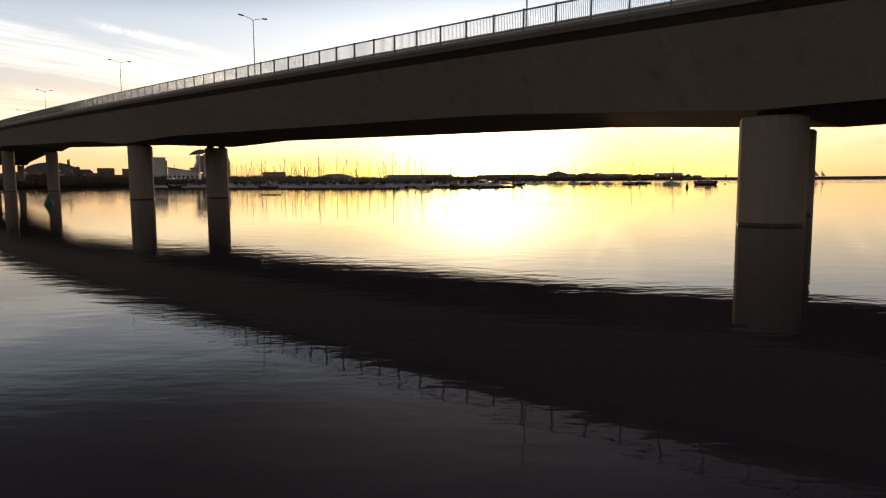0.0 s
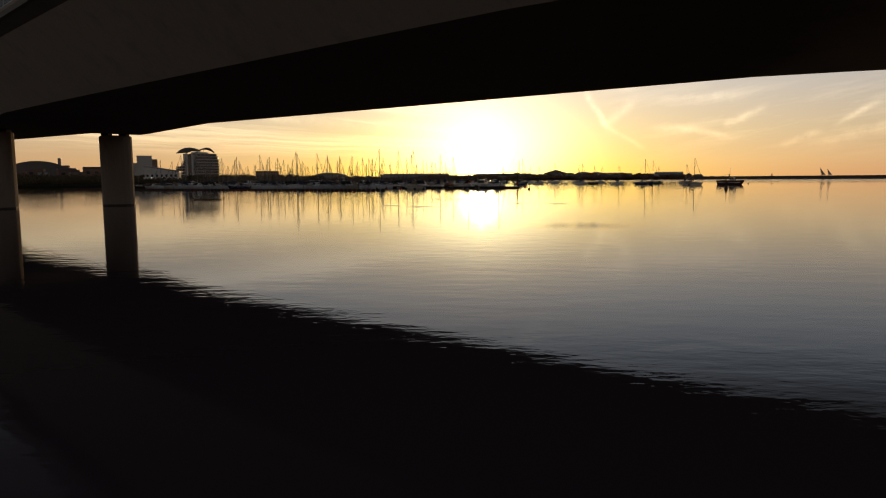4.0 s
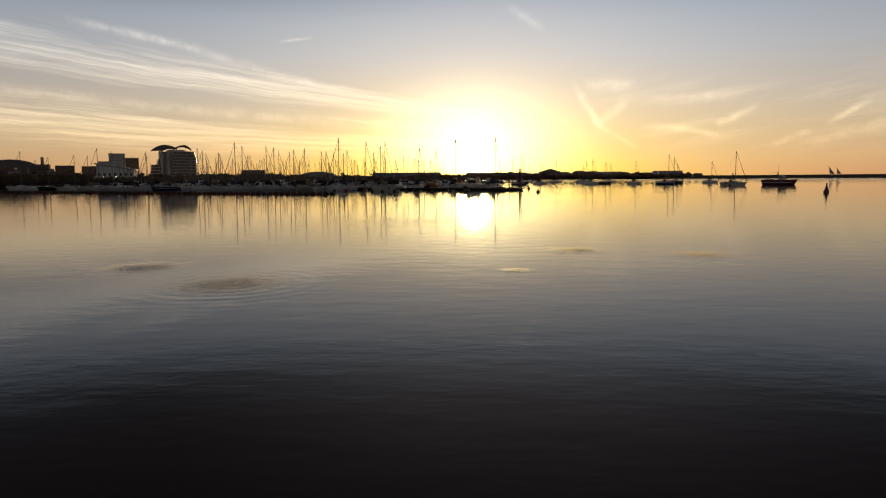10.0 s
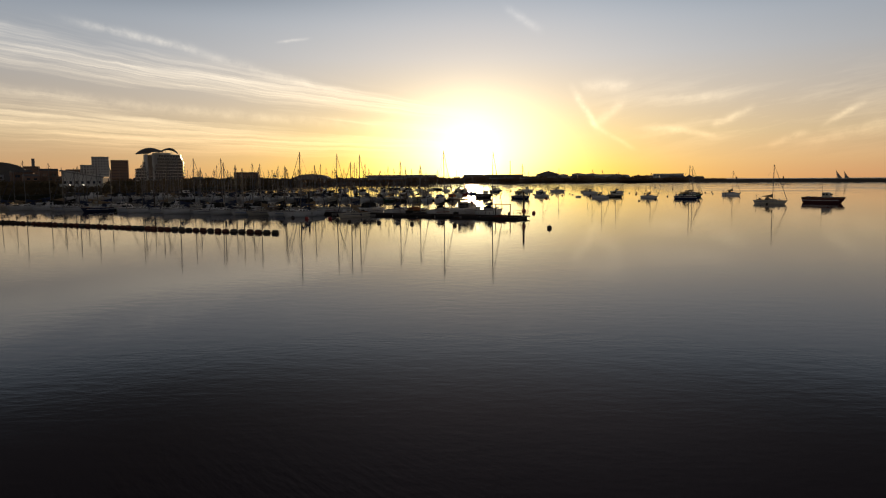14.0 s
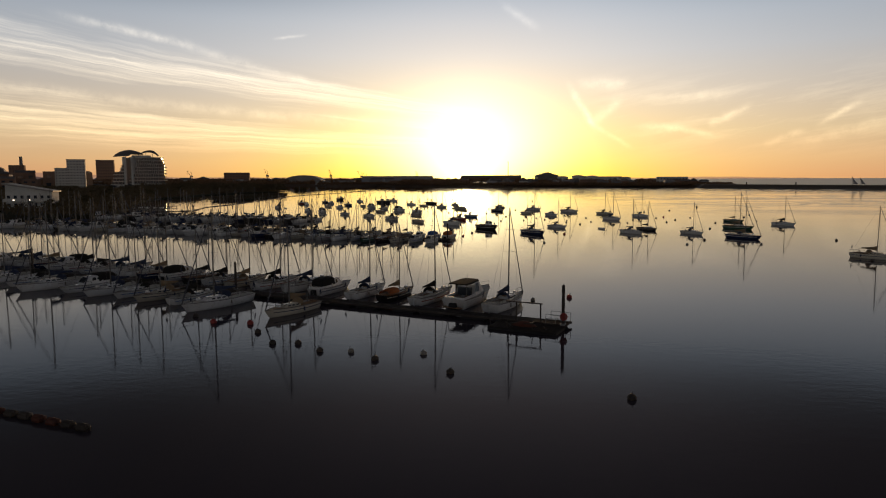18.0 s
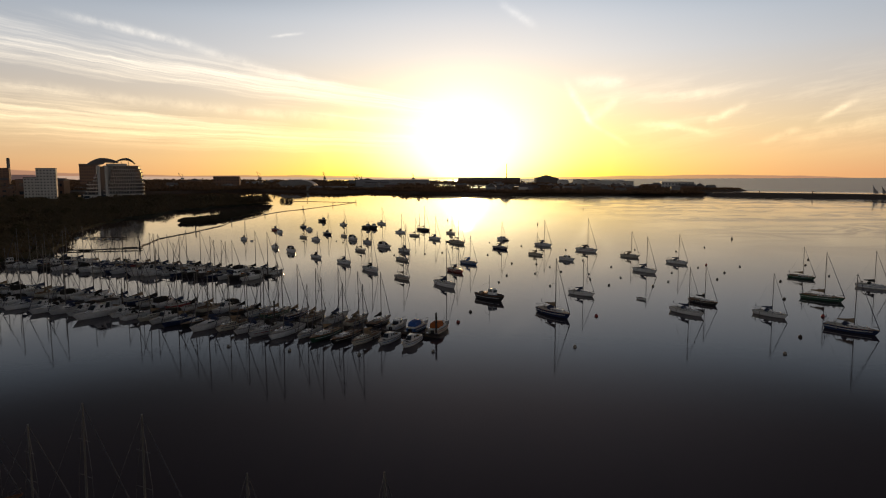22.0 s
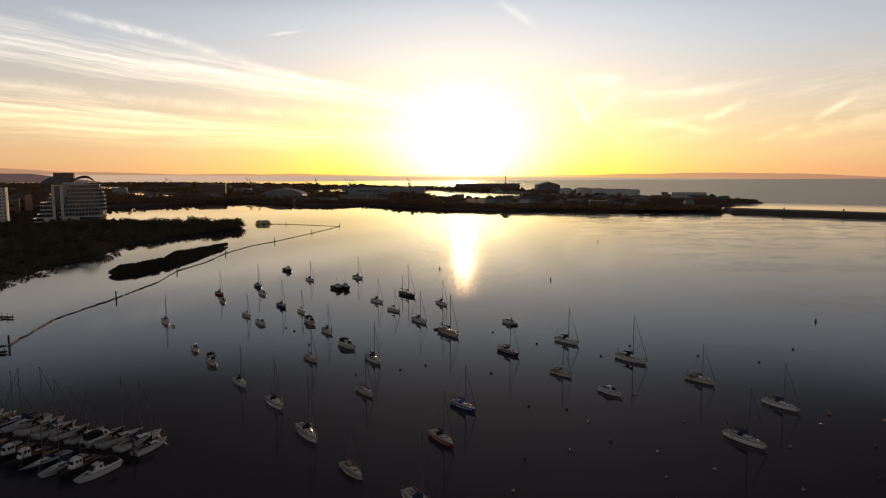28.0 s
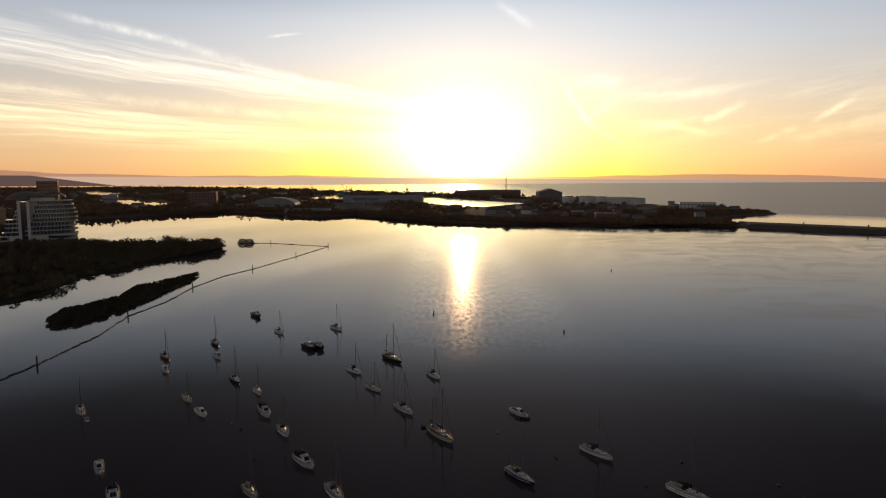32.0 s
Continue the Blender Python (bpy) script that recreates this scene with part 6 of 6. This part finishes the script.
def slab_block(name, label, x, y, w, d, hgt, rot, mat, roof="flat", rows=0, cols=0, z=3.0, cat="building", group="", pitch=0.2, roof_mat=None):
    """A block with its roof, and windows on the side that faces the bay."""
    b = thing(name, label, cat, group, at=pose(x, y, z, 0, 0, rot))
    Shape().box(-w / 2, w / 2, -d / 2, d / 2, -0.5, hgt).out("outer_wall", mat, b)
    rm = roof_mat or ROOF_DARK
    if roof == "flat":
        Shape().box(-w / 2 - 0.2, w / 2 + 0.2, -d / 2 - 0.2, d / 2 + 0.2, hgt, hgt + 0.7).out("roof", rm, b)
    elif roof == "gable":
        r = d * pitch
        Shape().loft([[(sx, -d / 2 - 0.5, hgt), (sx, 0, hgt + r), (sx, d / 2 + 0.5, hgt)] for sx in (-w / 2 - 0.4, w / 2 + 0.4)]).out("roof", rm, b)
    elif roof == "cross":
        r = w * pitch
        Shape().loft([[(-w / 2 - 0.5, sy, hgt), (0, sy, hgt + r), (w / 2 + 0.5, sy, hgt)] for sy in (-d / 2 - 0.4, d / 2 + 0.4)]).out("roof", rm, b)
    elif roof == "arch":
        Shape().loft([[(w / 2 * math.cos(a), sy, hgt + pitch * w * math.sin(a)) for a in [math.pi * i / 12 for i in range(13)]] for sy in (-d / 2 - 0.3, d / 2 + 0.3)]).out("roof", rm, b)
    elif roof == "mono":
        Shape().add([(-w / 2 - 1, -d / 2 - 1, hgt + pitch * w), (w / 2 + 1, -d / 2 - 1, hgt), (w / 2 + 1, d / 2 + 1, hgt), (-w / 2 - 1, d / 2 + 1, hgt + pitch * w),
                     (-w / 2 - 1, -d / 2 - 1, hgt + pitch * w + 0.8), (w / 2 + 1, -d / 2 - 1, hgt + 0.8), (w / 2 + 1, d / 2 + 1, hgt + 0.8), (-w / 2 - 1, d / 2 + 1, hgt + pitch * w + 0.8)],
                    [(3, 2, 1, 0), (4, 5, 6, 7), (0, 1, 5, 4), (1, 2, 6, 5), (2, 3, 7, 6), (3, 0, 4, 7)]).out("roof", rm, b)
        Shape().loft([[(-w / 2, sy, hgt - 0.02), (-w / 2, sy, hgt + pitch * w), (w / 2, sy, hgt + 0.02)] for sy in (-d / 2 + 0.3, d / 2 - 0.3)]).out("gable_wall", mat, b)
    win = None
    for r in range(rows):
        for c in range(cols):
            px, pz = -w / 2 + w * (c + 0.5) / cols, hgt * (r + 0.55) / (rows + 0.15)
            if win is None:
                win = Shape().box(-w / cols * 0.22, w / cols * 0.22, -0.08, 0.08, -hgt / rows * 0.18, hgt / rows * 0.18).out("window", WINDOW, b)
                o = win
            else:
                o = win.copy()
                scene.collection.objects.link(o)
            o.location = (px, -d / 2 - 0.03, pz)
    return b


FACE = 25
slab_block("apartment_tower", "pale apartment tower with rows of windows", -480, 1045, 21, 16, 40, FACE, RENDER_WHITE, rows=11, cols=6, z=1)
slab_block("apartment_block", "lower pale apartment block beside the tower", -500, 1046, 15, 14, 29, FACE, RENDER_WHITE, rows=8, cols=4, z=1)
slab_block("office_block", "dark brown office block behind the hotel", -806, 1760, 38, 18, 56, 20, BRICK, rows=8, cols=8)
slab_block("brick_tower", "brown tower block with a flat roof", -1330, 2250, 42, 30, 54, 25, BRICK, rows=8, cols=5)
slab_block("brick_warehouse", "dark brown flat-roofed warehouse on the dock", -558, 1965, 64, 34, 27, 12, BRICK, rows=4, cols=9)
club = slab_block("clubhouse", "white waterside clubhouse under a sloping roof", -227, 541, 24, 9, 9.4, 8, RENDER_WHITE, roof="mono", rows=2, cols=7, z=0.4, pitch=0.18, roof_mat=ROOF_LIGHT)
Shape().box(-12.5, 12.5, -7.2, -4.52, 4.2, 4.6).box(-12.5, 12.5, -7.3, -7.15, 4.6, 5.9).out("balcony", RENDER_WHITE, club, "white balcony on posts")
for k in range(7):
    Shape().tube((-12.0 + 4.0 * k, -6.9, -1.5), (-12.0 + 4.0 * k, -6.9, 4.2), 0.16, n=6).out("balcony_post", RENDER_WHITE, club)
lamp_mat, lg, lb = material("lit_lamp", 0.5)
lb.inputs["Emission Color"].default_value, lb.inputs["Emission Strength"].default_value = (1.0, 0.85, 0.65, 1), 3.0
for k in (-6.5, 1.5):
    Shape().box(k - 0.35, k + 0.35, -7.42, -7.3, 5.0, 5.35).out("wall_lamp", lamp_mat, club, "lit lamp on the balcony front")
slab_block("concert_hall", "wide dark hall with a low domed roof", -935, 1500, 105, 60, 27, 30, ROOF_DARK, roof="arch", pitch=0.19, z=2)
slab_block("harbour_house", "small white gabled house by the water", -583, 1675, 22, 12, 9, 15, RENDER_WHITE, roof="gable", rows=2, cols=4, pitch=0.45)
slab_block("arched_shed", "large pale shed with an arched roof", -340, 1790, 92, 50, 4, 0, RENDER_GREY, roof="arch", pitch=0.17, roof_mat=ROOF_LIGHT)
slab_block("gabled_shed", "big dark shed with a hipped roof", 300, 2180, 62, 60, 18, 0, ROOF_DARK, roof="cross", pitch=0.15)
slab_block("tank_shed", "white industrial shed beside storage tanks", 400, 1830, 60, 40, 14, -8, RENDER_WHITE, roof="flat", roof_mat=ROOF_LIGHT)
slab_block("quay_store", "long pale flat-roofed store on the quay", 475, 1585, 62, 26, 13, -12, RENDER_WHITE, roof="flat", rows=2, cols=10, roof_mat=ROOF_LIGHT)
slab_block("sailing_centre", "brown building on the shore beside a slipway", 244, 1318, 28, 16, 9.5, -5, BRICK, roof="flat", rows=3, cols=8)
slab_block("boat_store", "low white boat store on the shore", -228, 1560, 80, 14, 5, 0, RENDER_WHITE, roof="gable", pitch=0.2, roof_mat=ROOF_LIGHT)
slab_block("transit_shed", "very long low dock shed with a grey roof", -130, 1985, 190, 40, 12, -4, RENDER_GREY, roof="gable", pitch=0.14, roof_mat=ROOF_LIGHT)
slab_block("transit_shed", "long low brown dock shed by the basin", 150, 2420, 200, 40, 14, -3, BRICK, roof="gable", pitch=0.14)

random.seed(5)
for i in range(68):
    for _ in range(60):
        x, y = random.uniform(-1500, 420), random.uniform(1500, 2950)
        if inside(x, y, EAST) and inside(x, y - 90, EAST) and inside(x + 60, y, EAST) and open_ground(x, y, 200):
            break
    far = y > 2100
    w, d, hg = random.uniform(14, 60 if far else 34), random.uniform(10, 24), random.choice((4, 5, 5, 6, 7, 9, 11))
    brown = random.random() < 0.45
    slab_block("dock_shed", "brown brick dock shed with a shallow roof" if brown else "grey metal dock shed with a shallow roof", x, y, w, d, hg, random.uniform(-18, 18),
               BRICK if brown else random.choice((RENDER_GREY, RENDER_GREY, RENDER_WHITE)), roof=random.choice(("gable", "gable", "flat", "cross")), pitch=0.16, group="dock sheds",
               roof_mat=random.choice((ROOF_DARK, ROOF_DARK, ROOF_DARK, ROOF_LIGHT)))
for i in range(64):
    x, y = random.uniform(90, 540), random.uniform(1300, 1780)
    if not inside(x, y, EAST) or not inside(x, y - 30, EAST) or not open_ground(x, y, 200) or (x < 215 and y > 1700) or math.hypot(x - 244, y - 1318) < 34:
        continue
    pale = random.random() < 0.4
    slab_block("quay_house", "small pale house on the dockland point" if pale else "small brown house on the dockland point", x, y, random.uniform(9, 20), random.uniform(8, 12), random.uniform(3.5, 7), random.uniform(-30, 30),
               (RENDER_GREY if random.random() < 0.6 else RENDER_WHITE) if pale else BRICK, roof=random.choice(("gable", "cross")), pitch=0.35, group="quay houses", roof_mat=random.choice((ROOF_DARK, ROOF_DARK, ROOF_LIGHT)))
for i in range(44):
    x, y = random.uniform(-1150, -540), random.uniform(1100, 1420)
    if not inside(x, y, WEST):
        continue
    slab_block("town_block", "brown town building behind the hotel", x, y, random.uniform(14, 34), random.uniform(12, 20), random.uniform(14, 27), random.uniform(0, 50), random.choice((BRICK, RENDER_GREY, BRICK, BRICK)),
               roof=random.choice(("gable", "flat")), rows=2, cols=2, z=0.9, group="town buildings")


def tank(x, y, r, hg):
    t = thing("storage_tank", "white round storage tank on the dock", "tank", "storage tanks", at=pose(x, y, 3))
    Shape().loft([[(r * math.cos(a), r * math.sin(a), z) for a in [i * math.pi / 12 for i in range(24)]] for z in (-0.4, hg)]).out("shell", RENDER_WHITE, t)
    Shape().loft([[(k * math.cos(a), k * math.sin(a), z) for a in [i * math.pi / 12 for i in range(24)]] for k, z in ((r * 1.01, hg), (r * 0.5, hg + r * 0.12), (0.3, hg + r * 0.16))]).out("roof", ROOF_LIGHT, t)


for x, y, r, hg in ((330, 1850, 15, 16), (362, 1835, 14, 15), (352, 1885, 13, 14), (300, 1900, 14, 14), (425, 1800, 12, 12), (445, 1835, 12, 12)):
    tank(x, y, r, hg)


def crane(x, y, hg, rot):
    c = thing("dock_crane", "tall dark dock crane with a raised jib", "crane", "dock cranes", at=pose(x, y, 3, 0, 0, rot))
    for sx in (-4, 4):
        for sy in (-4, 4):
            Shape().tube((sx, sy, -0.5), (sx * 0.55, sy * 0.55, hg * 0.42), 0.6, n=5).out("leg", PILE, c)
    Shape().box(-4.5, 4.5, -3.5, 3.5, hg * 0.42, hg * 0.55, 0.08).out("machine_house", STEEL, c)
    Shape().tube((3, 0, hg * 0.5), (hg * 0.42, 0, hg), 0.9, 0.4, n=5).out("jib", PILE, c)
    Shape().tube((-2, 0, hg * 0.5), (-1, 0, hg * 0.85), 0.7, n=5).out("mast", PILE, c)
    Shape().tube((-1, 0, hg * 0.85), (hg * 0.42, 0, hg), 0.25, n=4).out("stay", PILE, c)
    Shape().tube((hg * 0.42, 0, hg), (hg * 0.42, 0, hg * 0.6), 0.2, n=4).out("hoist_rope", PILE, c)


for x, y, hg, rot in ((-299, 2540, 36, 200), (-285, 2560, 32, 160), (-620, 2500, 42, 250), (-395, 2470, 40, 260), (-105, 2600, 36, 250), (-980, 2750, 40, 230)):
    crane(x, y, hg, rot)
chimney = thing("chimney", "slim tall chimney beyond the dock sheds", "chimney", at=pose(205, 2400, 3))
Shape().tube((0, 0, -0.5), (0, 0, 62), 1.6, 1.0, n=10).out("shaft", BRICK, chimney)
Shape().tube((0, 0, 62), (0, 0, 64), 1.3, n=10).out("rim", STEEL, chimney)
for x, y in ((-1742, 2925), (-1752, 2930)):
    c = thing("chimney", "thin far chimney above the town", "chimney", "far chimneys", at=pose(x, y, 3))
    Shape().tube((0, 0, -0.5), (0, 0, 100), 4.0, 3.0, n=10).out("shaft", RENDER_GREY, c)
    Shape().tube((0, 0, 100), (0, 0, 103), 3.4, n=10).out("rim", STEEL, c)

# sails on the barrage, and its bollards
for x, y, k in ((561, 1095, 0.66), (568, 1088, 0.56)):
    s = thing("sail_sculpture", "tall pale sail-shaped sculpture on the barrage", "sculpture", "sail sculptures", at=pose(x, y, 4.8, 0, 0, -35))
    Shape().tube((0, 0, -0.3), (-3 * k, 0, 19 * k), 0.3, 0.15, n=6).out("mast", GALV, s)
    Shape().loft([[(-3 * k * f + 0.3, 0.05 + 0.9 * math.sin(math.pi * f) * k, 1 + 17.5 * k * f), (-3 * k * f + (1 - f) ** 1.3 * 9 * k + 0.35, -0.05, 1 + 17.5 * k * f),
                   (-3 * k * f + (1 - f) ** 1.3 * 9 * k + 0.35, 0.12, 1 + 17.5 * k * f)] for f in [i / 9 for i in range(10)]]).out("sail", RENDER_GREY, s)
for x, y in ((452, 1178), (502, 1132), (700, 960)):
    p = thing("barrage_post", "squat dark post on the barrage crest", "post", "barrage posts", at=pose(x, y, 5))
    Shape().tube((0, 0, -0.3), (0, 0, 2.8), 0.9, 0.75, n=8).out("shaft", PILE, p)
    Shape().tube((0, 0, 2.8), (0, 0, 3.4), 1.2, 1.0, n=8).out("cap", PILE, p)
# slipway jetties on the far shore, and the landing stage by the reed bed
for x, y, w, rot in ((255, 1214, 70, -6), (318, 1226, 60, -12)):
    j = thing("jetty", "low dark timber jetty on the far shore", "jetty", at=pose(x, y, 0, 0, 0, rot))
    Shape().box(-w / 2, w / 2, -2, 2, 0.5, 1.0).out("deck", DECKING, j)
    for i in range(8):
        Shape().tube((-w / 2 + w * i / 7, 0, -1.5), (-w / 2 + w * i / 7, 0, 1.9), 0.25, n=6).out("pile", PILE, j)
j = thing("landing_stage", "long dark landing stage beside the reed bed", "jetty", at=pose(-150, 506, 0, 0, 0, 12))
Shape().box(-6, 26, -1.2, 1.2, 0.35, 0.6).out("deck", DECKING, j)
for i in range(6):
    Shape().tube((-5 + 6 * i, 1.1, -1.5), (-5 + 6 * i, 1.1, 1.4), 0.14, n=6).out("post", PILE, j)

j = thing("landing_stage", "short dark landing stage crowded with posts by the reeds", "jetty", at=pose(-170, 565, 0, 0, 0, -12))
Shape().box(-15, 15, -1.1, 1.1, 0.35, 0.6).out("deck", DECKING, j)
for i in range(13):
    Shape().tube((-14.4 + 2.4 * i, 1.0, -1.5), (-14.4 + 2.4 * i, 1.0, 1.5 + 0.25 * (i % 3)), 0.13, n=6).out("post", PILE, j)
for i in range(6):
    m = pose(-181.5 + 4.6 * i, 564.0 - 1.0 * i, 0.0, 0, 0, 78 + random.uniform(-8, 8))
    tagged(copy_thing(_made["s"], m), "small pale dinghy tied to the reed landing stage", group="stage dinghies")

# a dead branch adrift in front of the bridge
d = thing("driftwood", "dead forked branch floating on the calm water", "branch", at=pose(-39.0, 134.0, 0.0, 0, 0, 12) @ Matrix.Scale(1.45, 4))
Shape().path([(-1.3, 0, 0.02), (-0.4, 0.05, 0.10), (0.6, -0.03, 0.06), (1.5, 0.04, 0.0)], 0.07, 6).out("stem", BARK, d)
Shape().path([(-1.1, 0, 0.05), (-1.45, 0.05, 0.28), (-1.6, 0.02, 0.42)], 0.045, 5).out("fork", BARK, d)
for k in range(9):
    x = -0.7 + 0.27 * k
    Shape().tube((x, 0, 0.06), (x + 0.14, 0.12 * (-1) ** k, 0.20 + 0.05 * (k % 3)), 0.02, 0.008, n=5).out("twig", BARK, d)

# white dinghies leaning on a rack on the shore
for k in range(4):
    m = pose(-190 + 2.1 * k, 524 + 0.3 * k, 1.55, 78, 0, 20 + 6 * (k % 2))
    tagged(copy_thing(_made["s"], m), "white dinghy stood on edge on the shore", group="shore dinghies")
